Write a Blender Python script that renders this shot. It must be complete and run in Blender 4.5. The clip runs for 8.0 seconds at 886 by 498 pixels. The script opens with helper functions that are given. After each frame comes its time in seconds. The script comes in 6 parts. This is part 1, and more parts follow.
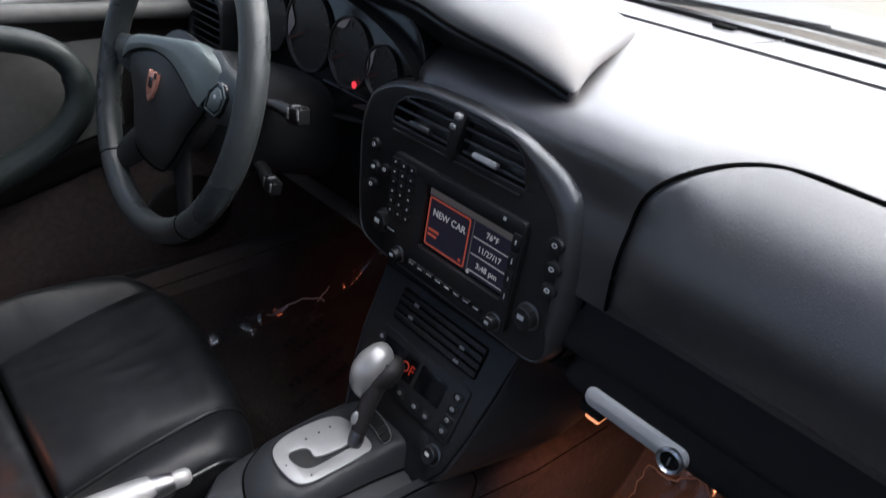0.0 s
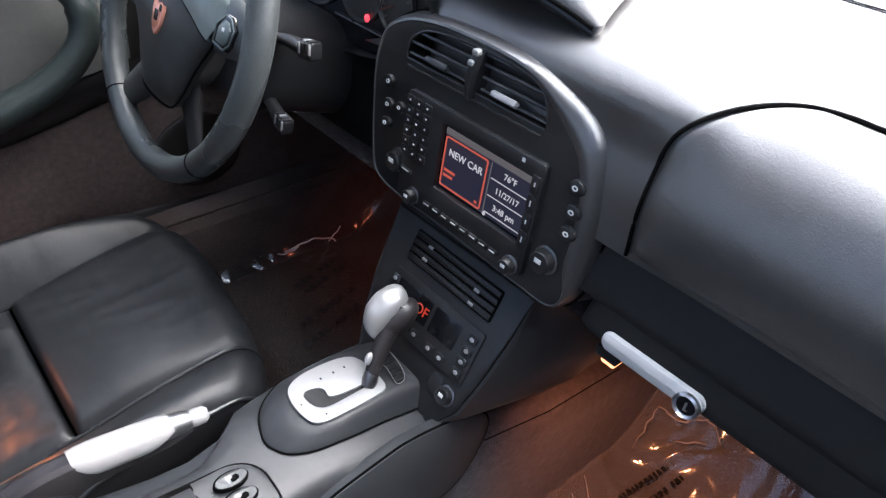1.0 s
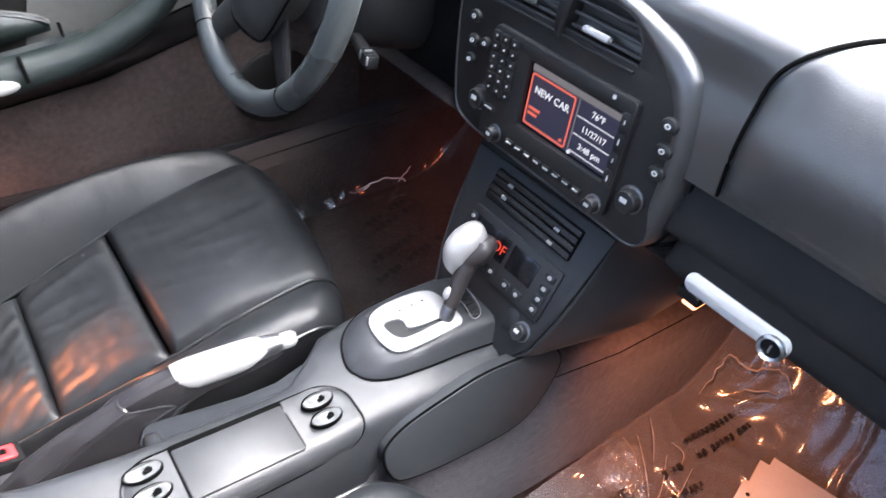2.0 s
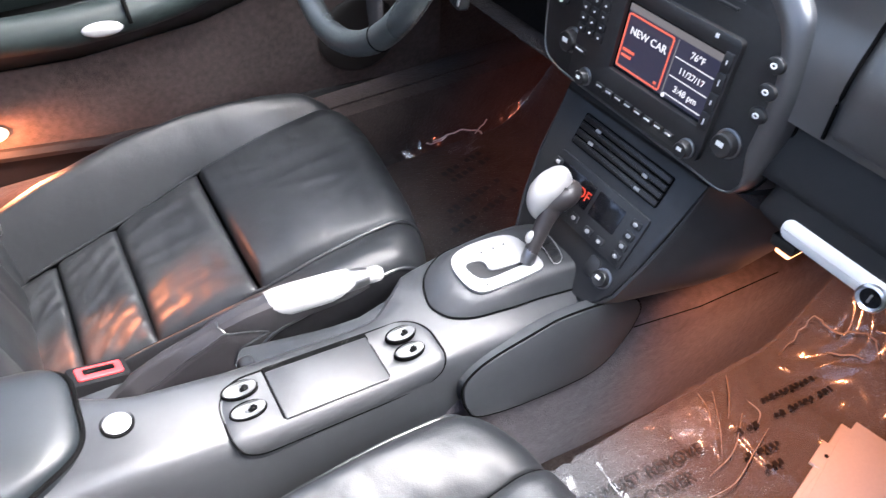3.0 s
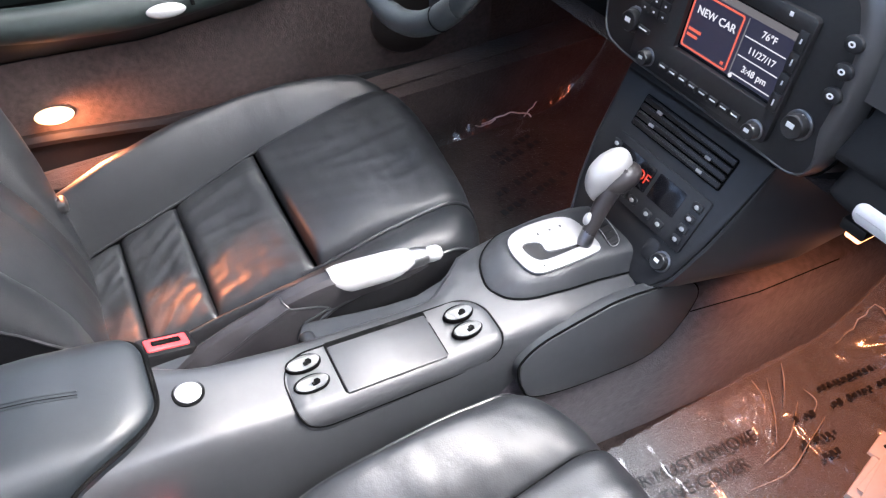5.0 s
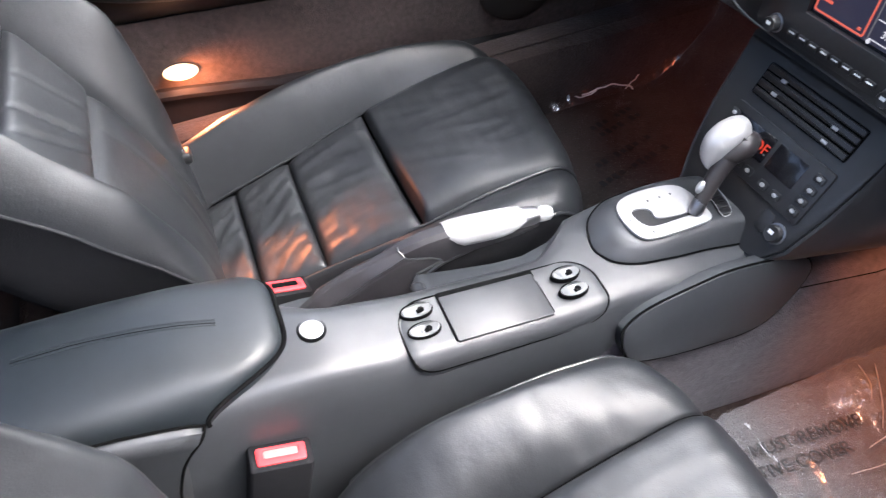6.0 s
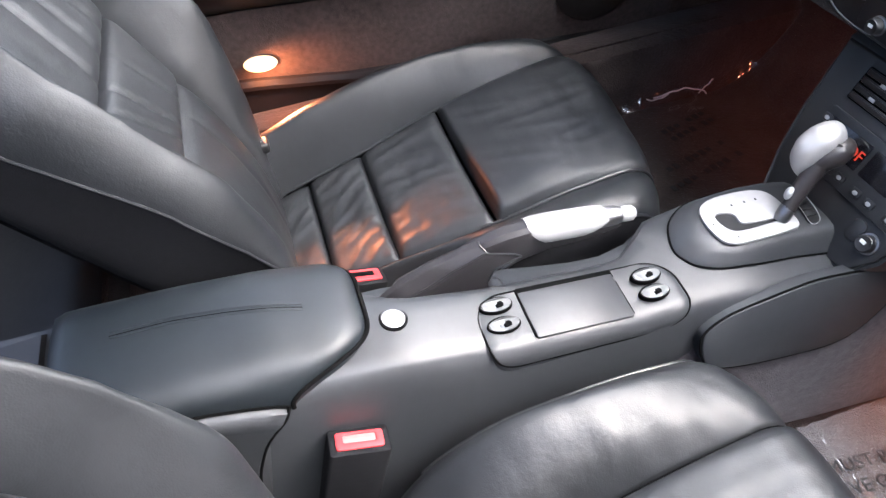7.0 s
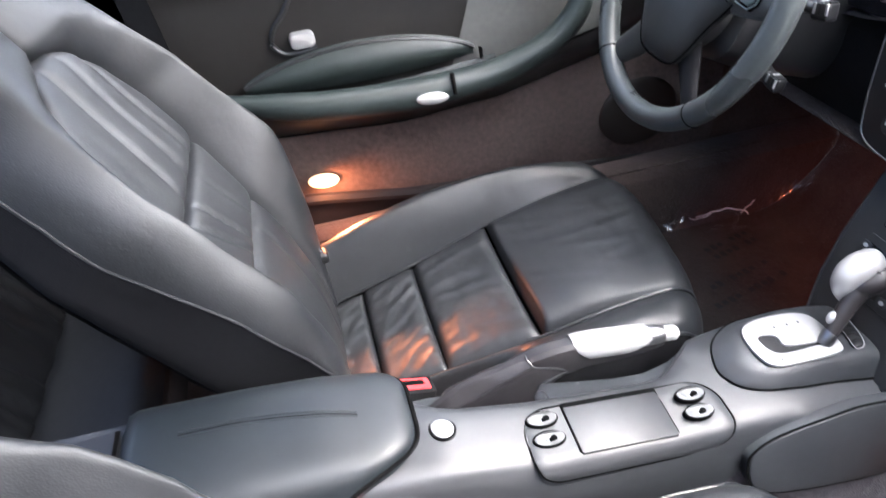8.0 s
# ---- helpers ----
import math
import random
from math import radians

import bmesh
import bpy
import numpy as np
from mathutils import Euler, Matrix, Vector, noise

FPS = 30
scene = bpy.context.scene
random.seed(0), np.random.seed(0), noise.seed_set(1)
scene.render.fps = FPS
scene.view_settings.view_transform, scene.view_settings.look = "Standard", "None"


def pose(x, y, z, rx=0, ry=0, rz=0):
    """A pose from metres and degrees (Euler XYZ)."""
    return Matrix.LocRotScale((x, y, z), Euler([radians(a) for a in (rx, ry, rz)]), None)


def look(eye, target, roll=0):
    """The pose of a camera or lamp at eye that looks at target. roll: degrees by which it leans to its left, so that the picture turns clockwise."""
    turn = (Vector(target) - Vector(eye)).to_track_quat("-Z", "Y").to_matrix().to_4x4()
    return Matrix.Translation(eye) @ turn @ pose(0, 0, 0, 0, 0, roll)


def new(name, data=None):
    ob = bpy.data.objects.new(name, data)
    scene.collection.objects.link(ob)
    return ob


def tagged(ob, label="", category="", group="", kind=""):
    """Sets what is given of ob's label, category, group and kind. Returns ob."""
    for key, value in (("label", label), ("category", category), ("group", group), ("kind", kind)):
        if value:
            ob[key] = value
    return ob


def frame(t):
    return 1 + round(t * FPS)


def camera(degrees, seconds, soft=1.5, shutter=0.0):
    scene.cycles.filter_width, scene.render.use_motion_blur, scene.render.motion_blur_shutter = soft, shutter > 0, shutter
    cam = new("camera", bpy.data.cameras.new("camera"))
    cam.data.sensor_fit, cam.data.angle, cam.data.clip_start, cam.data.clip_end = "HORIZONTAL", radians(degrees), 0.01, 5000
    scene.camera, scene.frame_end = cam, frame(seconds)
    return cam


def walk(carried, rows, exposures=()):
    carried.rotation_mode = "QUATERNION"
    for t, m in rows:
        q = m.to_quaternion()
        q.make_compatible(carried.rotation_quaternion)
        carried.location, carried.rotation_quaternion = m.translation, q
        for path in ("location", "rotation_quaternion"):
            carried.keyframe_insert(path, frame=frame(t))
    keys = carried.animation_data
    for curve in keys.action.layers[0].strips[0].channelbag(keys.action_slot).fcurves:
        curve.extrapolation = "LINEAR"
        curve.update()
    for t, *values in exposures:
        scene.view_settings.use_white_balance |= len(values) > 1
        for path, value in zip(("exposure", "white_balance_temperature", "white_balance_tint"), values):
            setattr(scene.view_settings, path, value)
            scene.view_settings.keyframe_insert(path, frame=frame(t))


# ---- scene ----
cam = camera(66.1, 8.0, soft=1.25, shutter=0.5)
PATH = [
    (0, (-0.048, -0.463, 0.949), (1.137, 0.754, -0.107), 4.9),
    (0.5, (-0.045, -0.454, 0.947), (1.082, 0.71, -0.225), 4.5),
    (1, (-0.045, -0.448, 0.943), (1.063, 0.702, -0.261), 5.2),
    (1.5, (-0.057, -0.439, 0.943), (0.97, 0.715, -0.327), 4.5),
    (3, (-0.117, -0.447, 0.923), (0.629, 0.758, -0.488), 0.9),
    (3.5, (-0.126, -0.447, 0.922), (0.551, 0.776, -0.509), -0.6),
    (4, (-0.145, -0.442, 0.923), (0.528, 0.787, -0.504), -0.4),
    (5.3, (-0.146, -0.44, 0.921), (0.464, 0.793, -0.53), -2.3),
    (5.5, (-0.168, -0.445, 0.92), (0.383, 0.805, -0.541), -3.0),
    (6, (-0.201, -0.449, 0.921), (0.234, 0.829, -0.555), -4.7),
    (6.5, (-0.228, -0.441, 0.916), (0.149, 0.861, -0.553), -5.2),
    (7, (-0.245, -0.441, 0.919), (0.076, 0.884, -0.545), -6.1),
    (7.5, (-0.248, -0.45, 0.937), (0.068, 0.998, -0.406), -6.0),
    (8, (-0.258, -0.465, 0.961), (0.019, 1.088, -0.269), -6.9),
]
EXPOSURES = [(0, 0.92, 6250, 13), (0.5, 1.72, 6250, 13), (1, 2.22, 6250, 13), (1.5, 2.68, 6250, 13), (3, 3.30, 6250, 14), (5.5, 2.95, 6250, 14), (7, 2.79, 6250, 14), (8, 2.99, 6250, 14)]
walk(cam, [(t, look(eye, target, roll)) for t, eye, target, roll in PATH], EXPOSURES)

# ---- light ----
sky_world = bpy.data.worlds.new("sky_world")
scene.world = sky_world
sky_world.use_nodes = True
_nt = sky_world.node_tree
_bg = _nt.nodes["Background"]
_sky = _nt.nodes.new("ShaderNodeTexSky")
_sky.sky_type = "NISHITA"
_sky.sun_disc = False
_sky.sun_elevation = radians(50)
_sky.sun_rotation = radians(100)
_sky.dust_density = 6.0
_sky.air_density = 1.0
_nt.links.new(_sky.outputs["Color"], _bg.inputs["Color"])
_bg.inputs["Strength"].default_value = 0.13

_sun = bpy.data.lights.new("sun", "SUN")
_sun.energy = 3.4
_sun.angle = radians(86)
_sun.color = (0.96, 0.975, 1.0)
new("sun", _sun).matrix_world = look((2.0, -0.20, 2.5), (0, 0, 0))

WARM = (1.0, 0.30, 0.11)


def spot_lamp(name, at, towards, power, size, color=WARM, cone=120):
    data = bpy.data.lights.new(name, "SPOT")
    data.energy, data.shadow_soft_size, data.color, data.spot_size, data.spot_blend = power, size / 2, color, radians(cone), 0.9
    ob = new(name, data)
    ob.matrix_world = look(at, towards)
    return ob


spot_lamp("door_lamp_light", (-0.268, 0.658, 0.293), (-0.148, 0.328, 0.023), 4.6, 0.03, cone=78)
spot_lamp("door_lamp_light", (-0.268, 0.646, 0.286), (-0.20, 0.720, 0.18), 0.42, 0.03, cone=150)
spot_lamp("footwell_lamp_light", (0.458, -0.212, 0.428), (0.575, -0.215, 0.02), 0.90, 0.02, (1.0, 0.34, 0.14), cone=84)
spot_lamp("footwell_lamp_light", (0.60, 0.24, 0.42), (0.74, 0.34, 0.05), 0.32, 0.03, (1.0, 0.22, 0.11), cone=100)


# ---- materials ----
def material(name, color, rough=0.5, metal=0.0, vary=0.25, scale=8.0, grain=0.0, grain_scale=900.0, relief=0.0, relief_scale=40.0,
             coat=0.0, sheen=0.0, spec=0.5, rough_vary=0.08, second=None):
    m = bpy.data.materials.new(name)
    m.use_nodes = True
    nt = m.node_tree
    b = nt.nodes["Principled BSDF"]
    b.inputs["Roughness"].default_value = rough
    b.inputs["Metallic"].default_value = metal
    b.inputs["Specular IOR Level"].default_value = spec
    b.inputs["Coat Weight"].default_value = coat
    b.inputs["Coat Roughness"].default_value = 0.35
    b.inputs["Sheen Weight"].default_value = sheen
    co = nt.nodes.new("ShaderNodeTexCoord")
    n1 = nt.nodes.new("ShaderNodeTexNoise")
    n1.inputs["Scale"].default_value = scale
    n1.inputs["Detail"].default_value = 6
    nt.links.new(co.outputs["Object"], n1.inputs["Vector"])
    n2 = nt.nodes.new("ShaderNodeTexNoise")
    n2.inputs["Scale"].default_value = scale * 17
    n2.inputs["Detail"].default_value = 4
    nt.links.new(co.outputs["Object"], n2.inputs["Vector"])
    mixn = nt.nodes.new("ShaderNodeMath")
    mixn.operation = "MULTIPLY_ADD"
    nt.links.new(n2.outputs["Fac"], mixn.inputs[0])
    mixn.inputs[1].default_value = 0.5
    half = nt.nodes.new("ShaderNodeMath")
    half.operation = "MULTIPLY"
    half.inputs[1].default_value = 0.5
    nt.links.new(n1.outputs["Fac"], half.inputs[0])
    nt.links.new(half.outputs[0], mixn.inputs[2])
    ramp = nt.nodes.new("ShaderNodeValToRGB")
    other = second or tuple(min(1.0, c * (1 + vary)) for c in color)
    ramp.color_ramp.elements[0].color = (*[c * (1 - vary) for c in color], 1)
    ramp.color_ramp.elements[1].color = (*other, 1)
    ramp.color_ramp.elements[0].position, ramp.color_ramp.elements[1].position = 0.32, 0.68
    nt.links.new(mixn.outputs[0], ramp.inputs["Fac"])
    nt.links.new(ramp.outputs["Color"], b.inputs["Base Color"])
    rr = nt.nodes.new("ShaderNodeMapRange")
    rr.inputs["From Min"].default_value, rr.inputs["From Max"].default_value = 0.3, 0.7
    rr.inputs["To Min"].default_value, rr.inputs["To Max"].default_value = max(0.02, rough - rough_vary), min(1.0, rough + rough_vary)
    nt.links.new(n1.outputs["Fac"], rr.inputs["Value"])
    nt.links.new(rr.outputs["Result"], b.inputs["Roughness"])
    last = None
    if relief:
        n3 = nt.nodes.new("ShaderNodeTexNoise")
        n3.inputs["Scale"].default_value = relief_scale
        n3.inputs["Detail"].default_value = 3
        nt.links.new(co.outputs["Object"], n3.inputs["Vector"])
        bp = nt.nodes.new("ShaderNodeBump")
        bp.inputs["Strength"].default_value = 1.0
        bp.inputs["Distance"].default_value = relief
        nt.links.new(n3.outputs["Fac"], bp.inputs["Height"])
        last = bp
    if grain:
        vo = nt.nodes.new("ShaderNodeTexVoronoi")
        vo.inputs["Scale"].default_value = grain_scale
        nt.links.new(co.outputs["Object"], vo.inputs["Vector"])
        bp = nt.nodes.new("ShaderNodeBump")
        bp.inputs["Strength"].default_value = 1.0
        bp.inputs["Distance"].default_value = grain
        nt.links.new(vo.outputs["Distance"], bp.inputs["Height"])
        if last:
            nt.links.new(last.outputs["Normal"], bp.inputs["Normal"])
        last = bp
    if last:
        nt.links.new(last.outputs["Normal"], b.inputs["Normal"])
    return m


def glowing(name, color, strength, base=(0.02, 0.02, 0.02)):
    m = bpy.data.materials.new(name)
    m.use_nodes = True
    b = m.node_tree.nodes["Principled BSDF"]
    b.inputs["Base Color"].default_value = (*base, 1)
    b.inputs["Roughness"].default_value = 0.3
    b.inputs["Emission Color"].default_value = (*color, 1)
    b.inputs["Emission Strength"].default_value = strength
    return m


def clear(name, rough, tint=(1, 1, 1), ior=1.45):
    m = bpy.data.materials.new(name)
    m.use_nodes = True
    b = m.node_tree.nodes["Principled BSDF"]
    b.inputs["Base Color"].default_value = (*tint, 1)
    b.inputs["Roughness"].default_value = rough
    b.inputs["IOR"].default_value = ior
    b.inputs["Transmission Weight"].default_value = 1.0
    return m


def film_material(cloud):
    """Thin clear plastic sheet: see-through with glossy glints."""
    m = bpy.data.materials.new("plastic_film")
    m.use_nodes = True
    nt = m.node_tree
    nt.nodes.remove(nt.nodes["Principled BSDF"])
    out = nt.nodes["Material Output"]
    tr = nt.nodes.new("ShaderNodeBsdfTransparent")
    tr.inputs["Color"].default_value = (0.95, 0.94, 0.93, 1)
    gl = nt.nodes.new("ShaderNodeBsdfGlossy")
    gl.inputs["Roughness"].default_value = 0.12
    mix = nt.nodes.new("ShaderNodeMixShader")
    fr = nt.nodes.new("ShaderNodeFresnel")
    fr.inputs["IOR"].default_value = 1.7
    co = nt.nodes.new("ShaderNodeTexCoord")
    n = nt.nodes.new("ShaderNodeTexNoise")
    n.inputs["Scale"].default_value = 14
    n.inputs["Detail"].default_value = 3
    n.inputs["Distortion"].default_value = 1.2
    nt.links.new(co.outputs["Object"], n.inputs["Vector"])
    bp = nt.nodes.new("ShaderNodeBump")
    bp.inputs["Distance"].default_value = 0.0015
    nt.links.new(n.outputs["Fac"], bp.inputs["Height"])
    nt.links.new(bp.outputs["Normal"], gl.inputs["Normal"])
    nt.links.new(fr.outputs["Fac"], mix.inputs["Fac"])
    haze = nt.nodes.new("ShaderNodeBsdfDiffuse")
    haze.inputs["Color"].default_value = (0.75, 0.75, 0.76, 1)
    veil = nt.nodes.new("ShaderNodeMixShader")
    veil.inputs["Fac"].default_value = cloud
    nt.links.new(tr.outputs[0], veil.inputs[1])
    nt.links.new(haze.outputs[0], veil.inputs[2])
    nt.links.new(veil.outputs[0], mix.inputs[1])
    nt.links.new(gl.outputs[0], mix.inputs[2])
    nt.links.new(mix.outputs[0], out.inputs["Surface"])
    return m


LEATHER = material("black_leather", (0.0100, 0.0112, 0.0128), 0.49, spec=0.62, vary=0.18, scale=5, grain=0.00009, grain_scale=650, relief=0.0010, relief_scale=34, rough_vary=0.07)
LEATHER_SMOOTH = material("armrest_leather", (0.0085, 0.0115, 0.0140), 0.48, spec=0.55, vary=0.15, scale=5, grain=0.00004, grain_scale=700, relief=0.0008, relief_scale=15)
BOOT = material("boot_leather", (0.016, 0.0145, 0.0160), 0.46, spec=0.5, vary=0.18, scale=14, grain=0.00006, grain_scale=700, relief=0.0006, relief_scale=30)
PIPING = material("leather_piping", (0.018, 0.019, 0.021), 0.34, spec=0.8, vary=0.15, scale=12)
HOOD = material("hood_leather", (0.050, 0.050, 0.052), 0.48, spec=0.9, coat=0.3, vary=0.12, scale=5, grain=0.00015, grain_scale=800, rough_vary=0.05)
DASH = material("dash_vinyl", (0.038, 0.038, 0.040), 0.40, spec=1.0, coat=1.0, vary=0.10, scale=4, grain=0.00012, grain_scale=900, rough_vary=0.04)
# duller, darker copy of the dash vinyl with the lower face's shade in its colour
DASH_SHADED = material("shaded_matt_vinyl", (0.012, 0.012, 0.013), 0.55, spec=0.35, vary=0.12, scale=4, grain=0.00012, grain_scale=900)
SOFT = material("console_soft_paint", (0.030, 0.0320, 0.035), 0.41, vary=0.10, scale=6, grain=0.00005, grain_scale=1500, rough_vary=0.06)
POD = material("pod_soft_paint", (0.032, 0.032, 0.034), 0.36, spec=1.0, coat=1.0, vary=0.10, scale=6, grain=0.00005, grain_scale=1500)
LEVER_DARK = material("lever_dark_grip", (0.030, 0.026, 0.026), 0.38, vary=0.12, scale=9)
SOFT_DARK = material("dark_soft_paint", (0.016, 0.016, 0.017), 0.40, vary=0.12, scale=6, grain=0.00005, grain_scale=1500)
BLACK = material("black_plastic", (0.017, 0.017, 0.018), 0.38, vary=0.2, scale=10)
BLACK_GLOSS = material("gloss_black_plastic", (0.008, 0.008, 0.010), 0.16, vary=0.2, scale=10, rough_vary=0.04)
GAP = material("dark_gap", (0.004, 0.004, 0.004), 0.9, vary=0.1, spec=0.05)
SWITCH_GREY = material("switch_grey", (0.13, 0.133, 0.135), 0.22, vary=0.1)
DOOR_SUEDE = material("brown_door_suede", (0.088, 0.066, 0.060), 0.95, vary=0.40, scale=6, grain=0.0005, grain_scale=420, relief=0.0012, relief_scale=60, sheen=0.2, spec=0.15)
SUEDE = material("grey_brown_carpet", (0.082, 0.070, 0.076), 0.95, vary=0.36, scale=6, grain=0.0005, grain_scale=420, relief=0.0012, relief_scale=60, sheen=0.25, spec=0.15)
CARPET = material("dark_floor_carpet", (0.070, 0.052, 0.047), 0.97, vary=0.35, scale=14, grain=0.0012, grain_scale=380, relief=0.002, relief_scale=70, sheen=0.15, spec=0.1)
SILVER = material("satin_silver", (0.74, 0.74, 0.75), 0.33, metal=1.0, vary=0.05, scale=8, rough_vary=0.05)
SILVER_PAINT = material("silver_paint", (0.40, 0.40, 0.40), 0.36, metal=0.4, vary=0.05, scale=8, rough_vary=0.05)
HANDLE_SILVER = material("handle_silver", (0.80, 0.80, 0.79), 0.36, metal=0.1, vary=0.04, scale=8, rough_vary=0.05)
LEVER_SILVER = material("lever_silver", (0.50, 0.49, 0.48), 0.30, metal=0.45, vary=0.03, scale=8, rough_vary=0.01)
GREY_METAL = material("grey_metal", (0.25, 0.25, 0.26), 0.35, metal=1.0, vary=0.1, scale=20)
CHROME = material("chrome", (0.85, 0.85, 0.87), 0.10, metal=1.0, vary=0.03, scale=20, rough_vary=0.03)
RUBBER = material("black_rubber", (0.015, 0.015, 0.015), 0.75, vary=0.2)
WHITE_MARK = material("white_marking", (0.75, 0.75, 0.74), 0.5, vary=0.05)
PAPER = material("white_paper", (0.82, 0.81, 0.79), 0.7, vary=0.04, scale=12)
SIDE_CLOTH = material("dark_side_vinyl", (0.009, 0.009, 0.010), 0.75, spec=0.12, vary=0.2, scale=8, grain=0.0002, grain_scale=700)
INK = material("black_ink", (0.012, 0.012, 0.012), 0.6, vary=0.1)
RED_BUTTON = material("red_buckle_plastic", (0.60, 0.035, 0.040), 0.42, spec=0.3, vary=0.08)
RED_PALE = material("pale_red_plastic", (0.66, 0.15, 0.14), 0.45, spec=0.3, vary=0.10)
ORANGE_ENAMEL = material("orange_enamel", (0.50, 0.22, 0.16), 0.3, vary=0.1)
DARK_ENAMEL = material("dark_enamel", (0.03, 0.02, 0.02), 0.3, vary=0.1)
DOOR_DARK = material("dark_brown_door_skin", (0.014, 0.0125, 0.0115), 0.46, vary=0.15, scale=5, grain=0.00015, grain_scale=700)
SPOKE = material("spoke_plastic", (0.105, 0.130, 0.128), 0.32, vary=0.1, scale=9)
DOOR_PALE = material("pale_door_panel", (0.130, 0.132, 0.124), 0.48, vary=0.12, scale=5, grain=0.00015, grain_scale=700)
DOOR_SKIN = material("door_leather", (0.017, 0.024, 0.023), 0.42, vary=0.12, scale=5, grain=0.00015, grain_scale=700)
PAD_LEATHER = material("pad_leather", (0.017, 0.018, 0.018), 0.48, vary=0.14, scale=9, grain=0.0002, grain_scale=800)
WHEEL_LEATHER = material("wheel_leather", (0.042, 0.048, 0.049), 0.31, vary=0.12, scale=9, grain=0.0002, grain_scale=800)
PAINTED_BODY = material("car_body_paint", (0.50, 0.49, 0.46), 0.25, vary=0.03, coat=0.6)
CONCRETE = material("pale_concrete", (0.52, 0.48, 0.42), 0.9, vary=0.12, scale=1.5)
HEADLINER = material("headliner_cloth", (0.12, 0.12, 0.12), 0.95, vary=0.1)
GLASS = clear("window_glass", 0.0, (0.96, 0.98, 0.97))
FILM = film_material(0.20)
FILM_CLEAR = film_material(0.03)
FILM_CRUMPLED = film_material(0.20)
# opaque pale colours that stand in for glints on the clear film's folds
PALE_GLINT = material("pale_fold_glint", (0.85, 0.82, 0.80), 0.12, vary=0.1, spec=0.8)
GLINT = material("warm_fold_glint", (0.55, 0.48, 0.42), 0.10, vary=0.1, spec=0.8)
FOOT_GLOW = glowing("footwell_glow", (1.0, 0.34, 0.12), 0.64, (0.8, 0.8, 0.8))
LAMP_GLOW = glowing("lamp_glow", (1.0, 0.50, 0.18), 0.44, (0.8, 0.8, 0.8))
SCREEN_BLUE = glowing("screen_blue", (0.035, 0.035, 0.075), 0.088)
SCREEN_ORANGE = glowing("screen_orange", (1.0, 0.17, 0.10), 0.12)
SCREEN_WHITE = glowing("screen_white", (0.85, 0.85, 0.9), 0.128)
SCREEN_BAR = glowing("screen_bar", (0.35, 0.33, 0.34), 0.064)
DISPLAY_RED = glowing("display_red", (1.0, 0.06, 0.02), 0.10)
WARNING_RED = glowing("warning_red", (1.0, 0.04, 0.06), 0.64)
# white marks and red needles, darkened in colour for the hood's shade
DIAL_DIMMED = material("shaded_dial_marking", (0.075, 0.070, 0.068), 0.5, vary=0.1)
# pale colour for the crescents of light on the dials
DIAL_LIT = material("dial_face_lit", (0.42, 0.36, 0.35), 0.5, vary=0.3, scale=60)
NEEDLE_DIMMED = material("shaded_needle_red", (0.09, 0.014, 0.012), 0.5, vary=0.1)


# ---- tools ----
def finish(name, bm, mat, angle=40, skyward=False):
    bmesh.ops.recalc_face_normals(bm, faces=bm.faces)
    if skyward and sum(f.normal.z for f in bm.faces) < 0:
        bmesh.ops.reverse_faces(bm, faces=bm.faces)
    me = bpy.data.meshes.new(name)
    bm.to_mesh(me)
    bm.free()
    for p in me.polygons:
        p.use_smooth = True
    me.set_sharp_from_angle(angle=radians(angle))
    if mat:
        me.materials.append(mat)
    return me


def part(name, bm, mat, parent=None, label="", angle=40):
    ob = new(name, finish(name, bm, mat, angle, mat in (FILM, FILM_CLEAR)))
    if parent is not None:
        ob.parent = parent
        ob.matrix_parent_inverse = parent.matrix_world.inverted()
    if label:
        tagged(ob, label)
    return ob


def thing(name, label, category, at=(0, 0, 0), group="", kind=""):
    ob = new(name)
    ob.empty_display_size = 0.05
    ob.location = at
    ob.matrix_world = Matrix.Translation(at)
    return tagged(ob, label, category, group, kind)


def grid(fn, nu, nv, u0=0.0, u1=1.0, v0=0.0, v1=1.0):
    bm = bmesh.new()
    rows = [[bm.verts.new(fn(u0 + (u1 - u0) * i / nu, v0 + (v1 - v0) * j / nv)) for j in range(nv + 1)] for i in range(nu + 1)]
    for i in range(nu):
        for j in range(nv):
            bm.faces.new((rows[i][j], rows[i + 1][j], rows[i + 1][j + 1], rows[i][j + 1]))
    return bm


def loft(rings, closed=True, caps=True):
    bm = bmesh.new()
    vs = [[bm.verts.new(p) for p in r] for r in rings]
    n = len(rings[0])
    for a, b in zip(vs, vs[1:]):
        for k in range(n if closed else n - 1):
            bm.faces.new((a[k], a[(k + 1) % n], b[(k + 1) % n], b[k]))
    if caps and closed:
        bm.faces.new(vs[0])
        bm.faces.new(vs[-1][::-1])
    return bm


def smooth_path(points, per=6, closed=False):
    """Catmull-Rom through the points."""
    P = [Vector(p) for p in points]
    n = len(P)
    out = []
    last = n if closed else n - 1
    for i in range(last):
        p1, p2 = P[i], P[(i + 1) % n]
        p0 = P[i - 1] if (i or closed) else p1 * 2 - p2
        p3 = P[(i + 2) % n] if (i + 2 < n or closed) else p2 * 2 - p1
        for k in range(per):
            t = k / per
            out.append(0.5 * (2 * p1 + (p2 - p0) * t + (2 * p0 - 5 * p1 + 4 * p2 - p3) * t * t + (3 * p1 - p0 - 3 * p2 + p3) * t ** 3))
    if not closed:
        out.append(P[-1])
    return out


